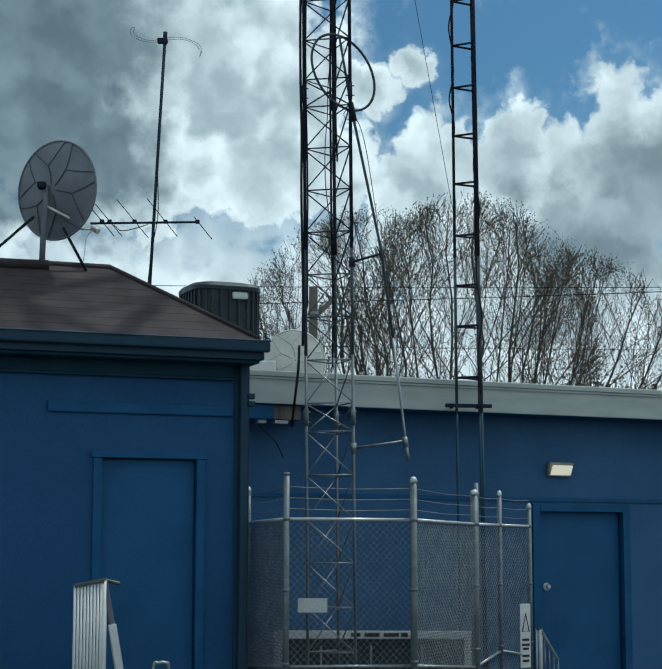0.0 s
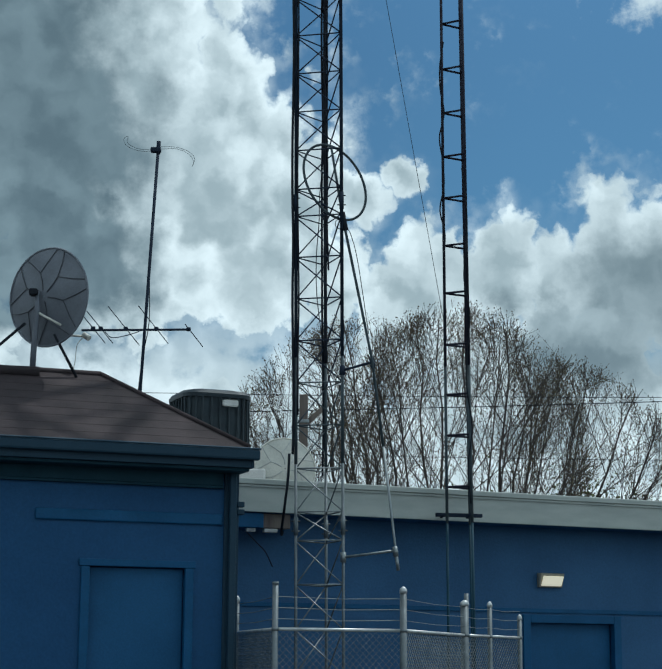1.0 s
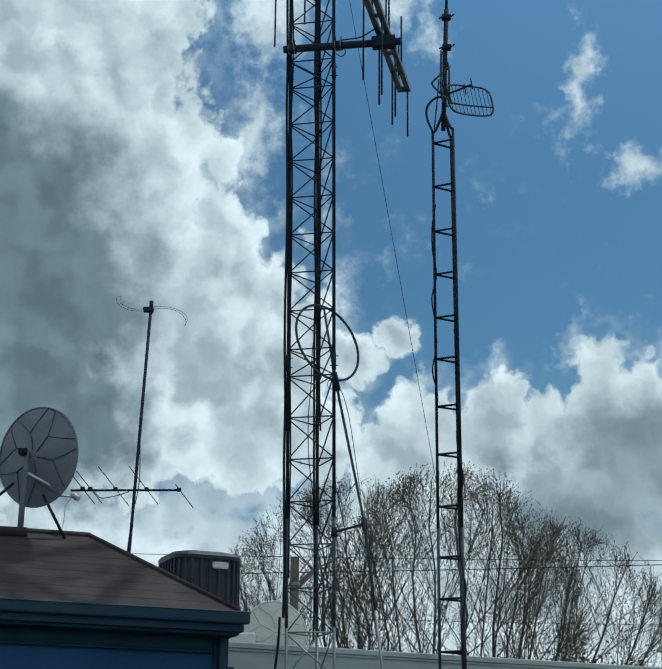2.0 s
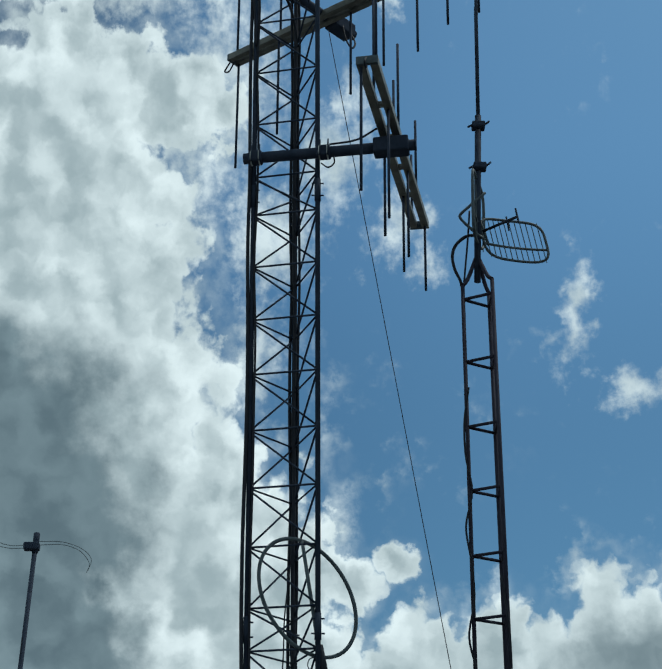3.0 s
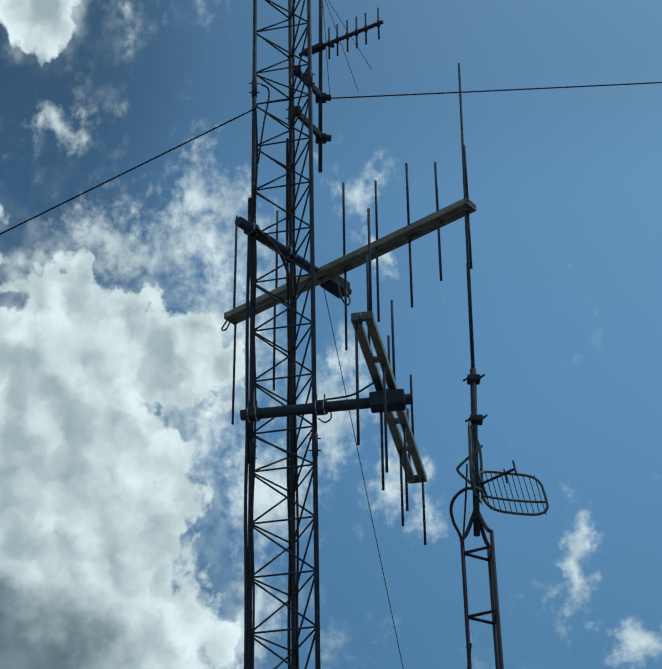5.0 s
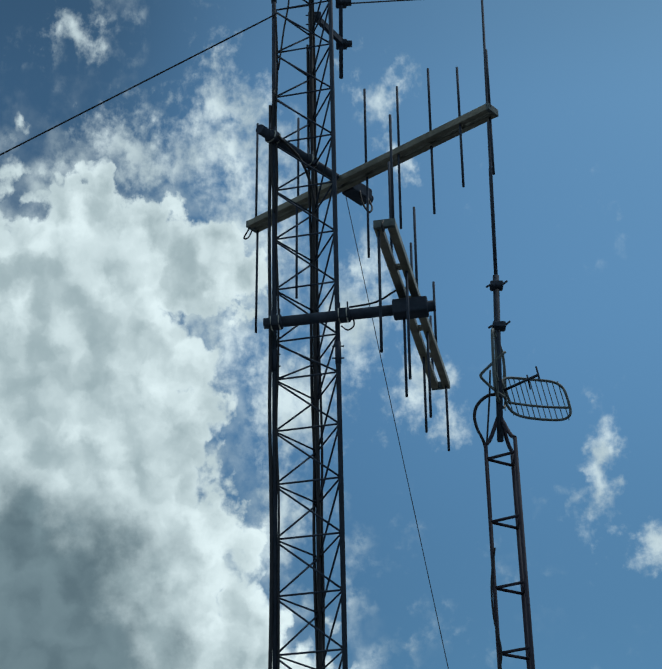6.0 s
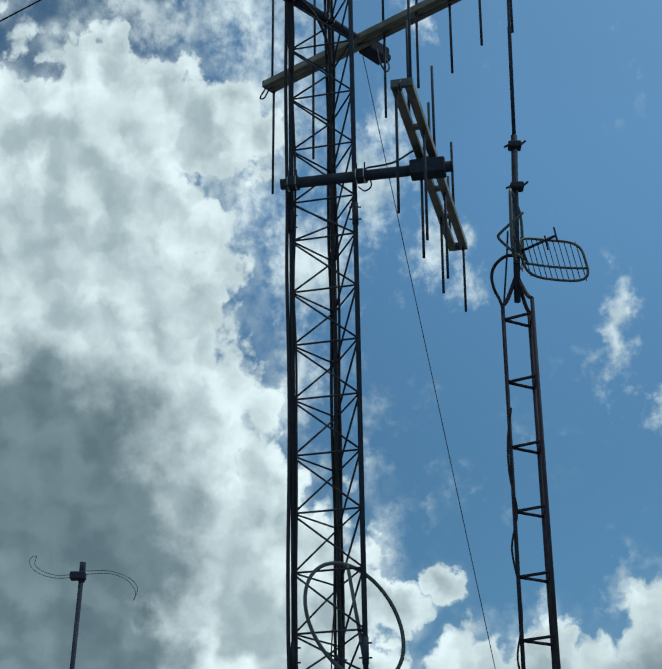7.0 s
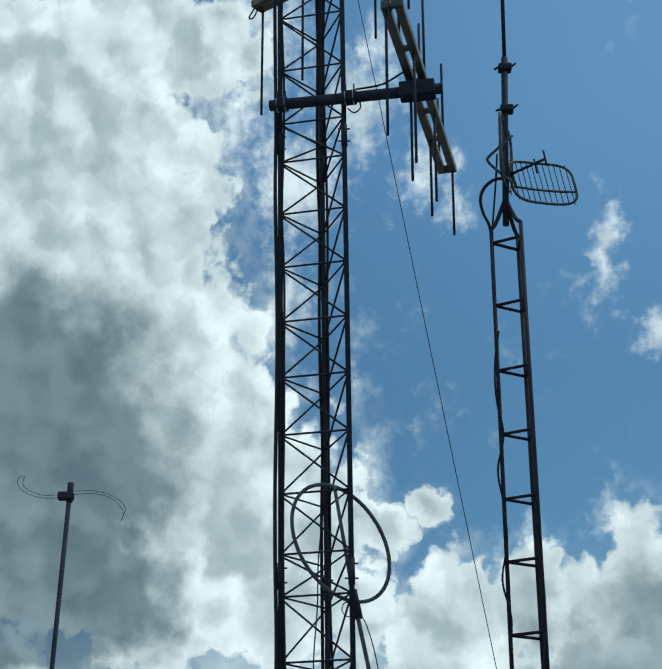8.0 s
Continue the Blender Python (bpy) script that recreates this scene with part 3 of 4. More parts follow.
for z, x in ((4.50, 0.518), (2.605, 0.752)):
    # fittings follow the pole: dark above, lit-looking bright steel below
    b = leaning(LEG_B, z - 0.05)
    part("standoff", rod(b, (x, 17.0, z + 0.01), 0.013, 8), DARK_STEEL if z > 3 else STEEL, ring)
    part("clamp", rod(b + Vector((0, 0, -0.05)), b + Vector((0, 0, 0.05)), 0.03, 8), DARK_STEEL if z > 3 else STEEL, ring)
    part("clamp", rod((x - 0.008, 17.0, z + 0.05), (x + 0.008, 17.0, z - 0.05), 0.026, 8), DARK_STEEL if z > 3 else STEEL, ring)


# ---- log-periodic antennas with twin square booms and upright elements ----
def log_periodic(name, label, p, q, stations, long, short, wide, lift=0.0):
    ob = thing(name, label, "antenna")
    p, q = Vector(p), Vector(q)
    d = (q - p).normalized()
    side = Vector((d.y, -d.x, 0))
    for k in (-1, 1):
        o = side * wide / 2 * k
        part("boom", beam(p + o, q + o, wide * 0.62, 0.062, 0.006), ALUMINIUM, ob, "dull aluminium boom")
    for a in (p, q):
        part("end_plate", beam(a - d * 0.015, a + d * 0.015, wide * 1.62, 0.064, 0.004), MID_STEEL, ob)
    n = len(stations)
    for i, s in enumerate(stations):
        half = long + (short - long) * s / (q - p).length
        for way in (1, -1):
            o = p + d * (s + 0.03 * way * (-1) ** i) + side * wide / 2 * way * (-1) ** i
            r = 0.0102
            part("element", tube(bmesh.new(), (o, o + Vector((0, 0, way * half))), r, 8), DARK_STEEL, ob)
        if 0 < i < n - 1:
            part("spacer", beam(p + d * s - side * wide * 0.75, p + d * s + side * wide * 0.75, 0.05, 0.03, 0.004), ALUMINIUM, ob)
    part("jumper", tube(bmesh.new(), curve((p + Vector((0, 0, -0.03)), p - d * 0.05 + Vector((0, 0, -0.09)), p - d * 0.1 + Vector((0, 0, -0.07)), p - d * 0.04 + Vector((0, 0, 0.0)))), 0.007, 6), BLACK, ob, "short black cable loop")
    return ob


log_periodic("log_periodic_antenna", "wide log-periodic antenna with upright rods on a pale box boom", (-0.566, 18.493, 11.504), (1.39, 16.856, 11.508),
             (0.05, 0.52, 1.28, 1.62, 1.95, 2.24, 2.53), 1.05, 0.56, 0.085)
log_periodic("log_periodic_antenna", "log-periodic antenna with upright rods, its twin booms pointing away", (0.496, 16.0, 9.902), (1.0, 18.43, 9.902),
             (0.06, 0.58, 1.05, 1.5, 1.95, 2.42), 1.0, 0.6, 0.095)


def mount_pole(label, p, q, r, clamps, plate):
    ob = thing("mounting_pole", label, "mounting pole", group="antenna mounting poles on the tower")
    p, q = Vector(p), Vector(q)
    d = (q - p).normalized()
    part("pole", rod(p, q, r, 14), DARK_STEEL, ob)
    part("pole_cap", rod(q, q + d * 0.012, r * 1.06, 14), DARK_STEEL, ob)
    for s in clamps:
        c = p + d * s
        for k in (-0.03, 0.03):
            part("u_bolt", tube(bmesh.new(), [c + d * k + (Vector((0, 0, 1)) * math.cos(a * math.tau / 12) + d.cross(Vector((0, 0, 1))) * math.sin(a * math.tau / 12)) * (r + 0.014) for a in range(12)], 0.006, 5, True), STEEL, ob)
        part("saddle", beam(c - d * 0.05, c + d * 0.05, r * 2.3, r * 2.15, 0.012), DARK_STEEL, ob)
        for k in (-1, 1):
            part("bolt", rod(c + d * 0.03 * k + Vector((0.0, -r - 0.03, -r - 0.02)), c + d * 0.03 * k + Vector((0, -r - 0.03, r + 0.03)), 0.006, 6), DARK_STEEL, ob)
    if plate:
        c = p + d * plate
        part("boom_clamp", beam(c - d * 0.15, c + d * 0.11, 0.13, 0.12, 0.012), DARK_STEEL, ob, "dark channel clamp round the boom")
    return ob


mount_pole("dark steel pipe carrying the lower antenna across the tower", (-0.385, 17.106, 9.747), (0.874, 16.919, 9.777), 0.041, (0.09, 0.60), 1.12)
mount_pole("dark steel pipe reaching back through the tower to the upper antenna", (-0.441, 17.08, 11.517), (0.44, 18.14, 11.54), 0.041, (0.16, 0.62), 1.24)
run_cable("feed_line", "black cable loop hanging at the clamp", ((0.21, 17.0, 9.77), (0.27, 16.99, 9.73), (0.285, 16.99, 9.66), (0.24, 16.99, 9.62), (0.19, 17.0, 9.66)), 0.006)
run_cable("feed_line", "black cable along the lower mounting pipe", ((0.25, 17.02, 9.83), (0.45, 16.98, 9.85), (0.6, 16.95, 9.93), (0.68, 16.95, 9.95)), 0.008)
run_cable("feed_line", "black cable hanging in a bow at the upper clamp", ((0.36, 17.95, 11.5), (0.38, 17.9, 11.35), (0.43, 17.85, 11.22), (0.46, 17.9, 11.3), (0.42, 18.0, 11.48)), 0.008)
run_cable("feed_line", "black cable beneath the upper mounting pipe", ((-0.3, 17.15, 11.5), (-0.12, 17.35, 11.4), (-0.03, 17.5, 11.2), (0.0, 17.6, 10.9)), 0.012)

# ---- side pole near the top, with a small yagi ----
mast2 = thing("side_pole", "dark upright pipe bracketed off the back of the tower", "mounting pole")
part("pole", rod((0.217, 18.0, 12.73), (0.232, 18.0, 15.6), 0.0185, 12), DARK_STEEL, mast2)
for z in (13.1, 13.57):
    part("bracket", beam((0.0, 17.62, z), (0.225, 17.97, z), 0.035, 0.07, 0.006), DARK_STEEL, mast2)
    part("clamp", slab((0.175, 17.95, z - 0.026), (0.275, 18.05, z + 0.028), 0.012), DARK_STEEL, mast2)
    part("clamp_ear", slab((0.27, 17.96, z - 0.022), (0.318, 18.02, z + 0.016), 0.008), DARK_STEEL, mast2)
    part("tower_clamp", slab((-0.025, 17.59, z - 0.04), (0.05, 17.66, z + 0.04), 0.012), DARK_STEEL, mast2)
yagi = thing("yagi_antenna", "short dark yagi antenna with small upright rods", "antenna")
a, b = Vector((0.03, 18.09, 14.165)), Vector((0.79, 17.65, 14.175))
part("boom", rod(a, b, 0.019, 10), DARK_STEEL, yagi)
part("boom_bracket", beam(a + (b - a) * 0.05, a + (b - a) * 0.3, 0.07, 0.05, 0.01), DARK_STEEL, yagi)
for f in (0.36, 0.46, 0.58, 0.69, 0.80, 0.95):
    c = a.lerp(b, f)
    part("element", rod(c + Vector((0, 0, -0.19)), c + Vector((0, 0, 0.19)), 0.0085, 8), DARK_STEEL, yagi)
    part("insulator", rod(c + Vector((0, 0, -0.035)), c + Vector((0, 0, 0.035)), 0.016, 8), BLACK, yagi)
part("matching_box", slab((0.31, 17.87, 14.09), (0.35, 17.91, 14.15), 0.01), BLACK, yagi)
radial = thing("ground_plane_antenna", "upright whip with thin drooping radial rods above the yagi", "antenna")
for dx, dy, dz in ((0.328, 0.0, -1.254), (0.452, 0.0, -0.987), (0.066, 0.0, -1.31)):
    part("radial", rod((0.24, 18.0, 14.9), (0.24 + dx, 18.0 + dy, 14.9 + dz), 0.003, 5), DARK_STEEL, radial)
part("whip", rod((0.222, 18.0, 15.6), (0.222, 18.0, 17.0), 0.012, 8), DARK_STEEL, radial)


def strung(label, p, q, sag, r=0.005, name="guy_wire", n=14):
    p, q = Vector(p), Vector(q)
    pts = [p.lerp(q, i / n) + Vector((0, 0, -4 * sag * (i / n) * (1 - i / n))) for i in range(n + 1)]
    return tagged(part(name, tube(bmesh.new(), pts, r, 5), BLACK), label, "wire", group="wires")


strung("thin dark guy wire running down from the tower top", (-0.33, 17.2, 12.78), (-23.0, 20.4, 1.0), 0.0, 0.007)
strung("thin dark wire running level from the tower top", (0.305, 18.0, 13.567), (14.0, 18.2, 14.72), 0.05, 0.007)
strung("fine wire slanting from the tower down to the rear roof", (0.238, 17.3, 11.02), (1.68, 18.6, 3.39), 0.0, 0.0032)

# ---- second tower: narrow ladder-like mast at the rear wall ----
ladder = thing("ladder_mast", "narrow three-legged dark steel mast with level rungs", "mast")


def mast_leg(k, z):
    """Leg 0 stands alone; legs 1 and 2 stand one behind the other."""
    if k == 0:
        return Vector((1.392 - 0.0076 * z, 18.45 - 0.022 * z, z))
    return Vector((1.668 - 0.0136 * z, (18.32 if k == 1 else 18.58) - 0.022 * z, z))


MAST_TOP = 9.27
# rungs crowd a little where two sections are joined
RUNGS = (9.15, 8.62, 8.085, 7.575, 7.07, 6.595, 6.055, 5.52, 4.945, 4.395, 3.95, 3.392)
for k in range(3):
    # leg tone changes with height; the dark top has its backlighting painted in
    part("leg", rod(mast_leg(k, 0.02), mast_leg(k, 3.0), 0.0145, 10), TEAL_TRIM, ladder, "lower leg in dim blue-grey")
    part("leg", rod(mast_leg(k, 3.0), mast_leg(k, 4.7), 0.0165, 10), MID_STEEL, ladder, "mid grey leg section between the pale and backlit tones")
    part("leg", rod(mast_leg(k, 4.7), mast_leg(k, MAST_TOP), 0.0165, 10), LADDER_DARK, ladder)
for z in RUNGS:
    for a, b in ((0, 1), (0, 2), (1, 2)):
        part("rung", rod(mast_leg(a, z), mast_leg(b, z), 0.0125, 8), LADDER_DARK, ladder)
for k in range(3):
    t = mast_leg(k, MAST_TOP)
    part("top_brace", tube(bmesh.new(), curve((t, t.lerp(Vector((1.46, 18.4, 9.52)), 0.35), (1.46, 18.4, 9.62))), 0.0165, 8), LADDER_DARK, ladder)
part("pole", rod((1.452, 18.36, 9.36), (1.50, 18.36, 10.9), 0.027, 12), DARK_STEEL, ladder)
for z in (10.395, 10.785):
    c = Vector((1.497, 18.33, z))
    part("clamp", slab(c - Vector((0.055, 0.05, 0.028)), c + Vector((0.055, 0.05, 0.028)), 0.012), DARK_STEEL, ladder)
    for s in (-1, 1):
        part("clamp_bolt", rod(c + Vector((0.05 * s, -0.02, 0.0)), c + Vector((0.09 * s, -0.03, 0.03 * s)), 0.009, 6), DARK_STEEL, ladder)
part("whip", tube(bmesh.new(), ((1.50, 18.36, 10.85), (1.512, 18.36, 11.99), (1.513, 18.36, 12.0), (1.54, 18.36, 14.3)), [0.0165, 0.0165, 0.013, 0.011], 8), DARK_STEEL, ladder, "slim whip antenna")
part("wall_bracket", beam((1.255, 18.46, 3.10), (1.765, 18.62, 3.105), 0.05, 0.04, 0.005), DARK_STEEL, ladder)
for s in (1.33, 1.62):
    part("bracket_arm", beam((s, 18.40, 3.10), (s, 18.78, 3.10), 0.03, 0.03, 0.004), DARK_STEEL, ladder)
for k, za, zb in ((1, 3.2, 6.9), (0, 5.9, 8.4)):
    pts = [mast_leg(k, za + (zb - za) * i / 9) + Vector((0.03 * (1 if k == 0 else -1) * math.sin(i * 2.3) - 0.01, -0.02, 0)) for i in range(10)]
    run_cable("feed_line", "black feed line hanging loosely inside the ladder mast", pts, 0.008)

# ---- grid dish antennas on the ladder mast ----
grid = thing("grid_antenna", "curved wire grid dish antenna seen from below", "antenna")


def grid_dish(ob, c, right, up, bulge, half_w, half_h, bars, rim, wire):
    """A rounded frame of tube, bent back along bulge, filled with thin bars and one cross tube."""
    c, right, up, bulge = Vector(c), Vector(right).normalized(), Vector(up).normalized(), Vector(bulge)

    def spot(x, y):
        return c + right * x * half_w + up * y * half_h + bulge * (1 - x * x) * 1.0

    edge = []
    for i in range(44):
        a = i * math.tau / 44
        ca, sa = math.cos(a), math.sin(a)
        edge.append(spot(math.copysign(abs(ca) ** 0.5, ca), math.copysign(abs(sa) ** 0.5, sa)))
    part("rim", tube(bmesh.new(), edge, rim, 8, True), MID_STEEL, ob)
    part("cross_tube", tube(bmesh.new(), [spot(-0.98 + 1.96 * i / 12, -0.35) for i in range(13)], rim * 0.9, 8), MID_STEEL, ob)
    for i in range(bars):
        x = -0.86 + 1.72 * i / (bars - 1)
        part("bar", tube(bmesh.new(), [spot(x, -0.97), spot(x, 0.97)], wire, 5), MID_STEEL, ob)


grid_dish(grid, (1.77, 18.42, 9.775), (1, 0.12, -0.05), (-0.16, 0.12, 0.98), (0.0, 0.07, 0.022), 0.265, 0.2, 11, 0.0115, 0.0042)
part("feed_boom", rod((1.50, 18.40, 9.83), (1.775, 18.2, 9.87), 0.0115, 8), DARK_STEEL, grid)
part("feed_element", rod((1.76, 18.2, 9.945), (1.785, 18.22, 9.82), 0.008, 6), DARK_STEEL, grid)
part("feed_element", rod((1.69, 18.26, 9.90), (1.712, 18.28, 9.78), 0.007, 6), DARK_STEEL, grid)
part("backbone", rod((1.47, 18.38, 9.98), (1.56, 18.42, 9.72), 0.012, 8), MID_STEEL, grid)
edge_grid = thing("grid_antenna", "narrow wire grid dish antenna seen edge-on against the mast", "antenna")
grid_dish(edge_grid, (1.475, 18.33, 10.0), (0.27, 0.96, 0.0), (0.02, 0.05, 1), (-0.015, 0.0, 0.0), 0.25, 0.30, 7, 0.0125, 0.004)
part("side_loop", tube(bmesh.new(), curve(((1.535, 18.34, 10.16), (1.42, 18.34, 10.05), (1.335, 18.34, 9.965), (1.325, 18.34, 9.93), (1.36, 18.34, 9.88), (1.45, 18.34, 9.79), (1.52, 18.34, 9.73)), 5), 0.012, 8), MID_STEEL, edge_grid)
run_cable("feed_line", "black feed line bowing out beside the mast head", ((1.445, 18.38, 9.79), (1.37, 18.38, 9.775), (1.29, 18.38, 9.70), (1.258, 18.38, 9.6), (1.275, 18.38, 9.48), (1.33, 18.38, 9.32), (1.338, 18.385, 9.0)), 0.0135)
run_cable("feed_line", "thin black line straight down to the mast head", ((1.405, 18.36, 10.0), (1.385, 18.36, 9.75), (1.36, 18.37, 9.5), (1.34, 18.38, 9.3)), 0.008)

# ---- mast with a bent turnstile and a small tv yagi, behind the hipped roof ----
tv = thing("aerial_mast", "thin leaning aerial mast behind the hipped roof", "mast")
part("pole", rod((-1.955, 17.5, 2.5), (-1.740, 17.350, 6.855), 0.0165, 10), DARK_STEEL, tv)
part("pole_head", rod((-1.740, 17.350, 6.785), (-1.737, 17.350, 6.925), 0.022, 8), DARK_STEEL, tv)
part("head_clamp", slab((-1.820, 17.310, 6.800), (-1.710, 17.380, 6.855), 0.012), DARK_STEEL, tv)
part("s_rod", tube(bmesh.new(), curve(((-1.780, 17.350, 6.820), (-1.900, 17.350, 6.815), (-2.000, 17.350, 6.835), (-2.080, 17.350, 6.880), (-2.108, 17.350, 6.935), (-2.090, 17.350, 6.970), (-2.060, 17.350, 6.975))), 0.0022, 6), MID_STEEL, tv, "thin bent aerial rod")
part("s_rod", tube(bmesh.new(), curve(((-1.780, 17.350, 6.845), (-1.900, 17.370, 6.840), (-2.000, 17.370, 6.865), (-2.070, 17.370, 6.915), (-2.060, 17.350, 6.975))), 0.0022, 6), MID_STEEL, tv)
part("s_rod", tube(bmesh.new(), curve(((-1.720, 17.350, 6.840), (-1.560, 17.350, 6.845), (-1.440, 17.350, 6.805), (-1.375, 17.350, 6.735), (-1.365, 17.350, 6.685), (-1.380, 17.350, 6.650))), 0.0022, 6), MID_STEEL, tv)
part("s_rod", tube(bmesh.new(), curve(((-1.720, 17.350, 6.865), (-1.560, 17.370, 6.870), (-1.420, 17.370, 6.820), (-1.355, 17.370, 6.745), (-1.380, 17.350, 6.650))), 0.0022, 6), MID_STEEL, tv)
tvy = thing("tv_yagi_antenna", "small dark television yagi across the aerial mast", "antenna")
part("boom", rod((-2.50, 17.47, 4.905), (-1.372, 17.47, 4.922), 0.0125, 8), DARK_STEEL, tvy)
part("boom_end", slab((-1.40, 17.45, 4.905), (-1.365, 17.49, 4.945), 0.008), DARK_STEEL, tvy)
for x, up, down in ((-2.38, 0.17, 0.12), (-2.30, 0.16, 0.12), (-2.04, 0.21, 0.14), (-1.72, 0.22, 0.12), (-1.385, 0.03, 0.15)):
    part("element", rod((x - up * 0.8, 17.3, 4.915 + up), (x + down * 0.95, 17.6, 4.915 - down), 0.0048, 6), DARK_STEEL, tvy)
    part("element_clamp", slab((x - 0.022, 17.45, 4.905), (x + 0.022, 17.49, 4.945), 0.006), DARK_STEEL, tvy)
part("folded_element", tube(bmesh.new(), curve(((-2.26, 17.5, 4.9), (-2.2, 17.5, 4.84), (-2.12, 17.5, 4.84), (-2.0, 17.5, 4.87), (-1.9, 17.48, 4.9))), 0.005, 6), DARK_STEEL, tvy)
run_cable("feed_line", "thin feed line sagging beside the aerial mast", ((-1.78, 17.36, 6.2), (-1.80, 17.40, 5.5), (-1.80, 17.48, 5.0), (-1.86, 17.48, 4.62), (-1.9, 17.48, 4.2)), 0.005)


# ---- satellite dishes ----
def dish(name, label, m, radius, mat, seam, tall=1.0):
    """A shallow bowl facing local -y, with a rolled rim and branching seams on its back."""
    ob = thing(name, label, "satellite dish", m=m)
    depth = 0.16 * radius

    def at(r, a):
        return Vector((math.cos(a) * r * radius, depth * (1 - r * r), math.sin(a) * r * radius * tall))

    bm = bmesh.new()
    n, rings = 40, 6
    for side in (0.0, -0.012):
        grid_v = [[bm.verts.new(at(max(i / rings, 0.02), k * math.tau / n) + Vector((0, side, 0))) for k in range(n)] for i in range(rings + 1)]
        for i in range(rings):
            for k in range(n):
                f = (grid_v[i][k], grid_v[i][(k + 1) % n], grid_v[i + 1][(k + 1) % n], grid_v[i + 1][k])
                bm.faces.new(f if side == 0 else f[::-1])
    part("reflector", bm, mat, ob, smooth=True)
    part("rim", tube(bmesh.new(), [at(1, k * math.tau / n) for k in range(n)], 0.011, 6, True), mat, ob)
    for k in range(6):
        a = k * math.tau / 6 + 0.35
        pts = [at(r, a + 0.12 * math.sin(r * 5 + k)) + Vector((0, 0.006, 0)) for r in (0.12, 0.3, 0.5)]
        part("seam", tube(bmesh.new(), pts, 0.0055, 5), seam, ob)
        for s in (-0.42, 0.42):
            pts = [at(0.5, a + 0.12 * math.sin(2.5 + k)) + Vector((0, 0.006, 0)), at(0.75, a + s * 0.7) + Vector((0, 0.006, 0)), at(0.98, a + s) + Vector((0, 0.006, 0))]
            part("seam", tube(bmesh.new(), pts, 0.0042, 5), seam, ob)
    return ob


big = dish("satellite_dish", "grey satellite dish seen from behind on a tripod on the ridge", Matrix.Translation((-2.575, 15.75, 4.885)) @ pose(0, 0, 0, -3, 0, 180 - 31) @ Matrix.Scale(1, 4), 0.468, DISH_GREY, DISH_LINE)
bigm = thing("dish_tripod", "dark three-legged dish mount standing on the brown roof", "mount")
part("post", tube(bmesh.new(), ((-2.685, 15.66, 4.16), (-2.68, 15.66, 4.4), (-2.66, 15.66, 4.7), (-2.67, 15.67, 4.92)), [0.028, 0.028, 0.026, 0.024], 10), DISH_GREY, bigm, "grey steel post")
part("head", slab((-2.74, 15.6, 4.88), (-2.66, 15.72, 4.94), 0.012), BLACK, bigm)
part("leg", rod((-2.78, 15.7, 4.62), (-3.25, 15.4, 4.09), 0.014, 8), BLACK, bigm)
part("leg", rod((-2.5, 15.7, 4.52), (-2.285, 15.75, 4.12), 0.014, 8), BLACK, bigm)
part("feed_arm", rod((-2.66, 15.66, 4.72), (-2.42, 15.55, 4.58), 0.011, 8), DISH_WHITE, bigm, "pale feed arm")
part("feed_arm", rod((-2.42, 15.9, 4.55), (-2.25, 15.95, 4.55), 0.011, 8), DISH_WHITE, bigm)
part("feed_horn", rod((-2.26, 15.93, 4.565), (-2.20, 15.9, 4.52), 0.028, 10), DISH_WHITE, bigm, "cream receiver head")
part("lead", tube(bmesh.new(), curve(((-2.26, 15.9, 4.53), (-2.31, 15.88, 4.45), (-2.32, 15.86, 4.3), (-2.35, 15.85, 4.12))), 0.004, 5), DISH_WHITE, bigm)
# strip of roofing laid where the dish casts its shadow
part("dish_shadow_strip", tube(bmesh.new(), ((-3.6, 15.28, 4.13), (-2.62, 15.63, 4.15)), 0.05, 8), ROOFING, bigm, "raised roofing strip standing in for the dish shadow")
small = dish("satellite_dish", "cream satellite dish lying low behind the fascia", Matrix.Translation((-0.395, 18.75, 3.61)) @ pose(0, 0, 0, 6, 0, 190) @ Matrix.Scale(1, 4), 0.345, DISH_WHITE, PLATE, 1.02)
bm = slab((-0.92, 18.6, 3.386), (-0.6, 18.9, 3.60), 0.02)
tagged(part("roof_box", bm, WHITE), "small white box on the flat roof", "box")

# ---- condenser unit on the flat roof ----
ac = thing("condenser_unit", "charcoal air conditioner condenser with slatted sides on the flat roof", "air conditioner", m=Matrix.Translation((-1.25, 18.95, 3.386)) @ pose(0, 0, 0, 0, 0, 22))


def rounded_square(half, corner, z, n=7):
    pts = []
    for k, (sx, sy) in enumerate(((1, 1), (-1, 1), (-1, -1), (1, -1))):
        for i in range(n):
            a = (k + i / (n - 1)) * math.pi / 2
            pts.append(Vector((sx * (half - corner) + math.cos(a) * corner, sy * (half - corner) + math.sin(a) * corner, z)))
    return pts


def stacked(rings):
    """A closed body through level outlines, bottom to top."""
    bm = bmesh.new()
    loops = [[bm.verts.new(p) for p in r] for r in rings]
    for a, b in zip(loops, loops[1:]):
        for k in range(len(a)):
            bm.faces.new((a[k], a[(k + 1) % len(a)], b[(k + 1) % len(a)], b[k]))
    bm.faces.new(loops[0][::-1])
    bm.faces.new(loops[-1])
    return bm


part("body", stacked([rounded_square(0.37, 0.17, 0.0), rounded_square(0.37, 0.17, 1.0)]), AC_GREY, ac)
part("lid", stacked([rounded_square(0.397, 0.18, 1.0), rounded_square(0.40, 0.18, 1.04), rounded_square(0.375, 0.18, 1.075), rounded_square(0.28, 0.15, 1.10), rounded_square(0.1, 0.06, 1.115)]), AC_GREY, ac)
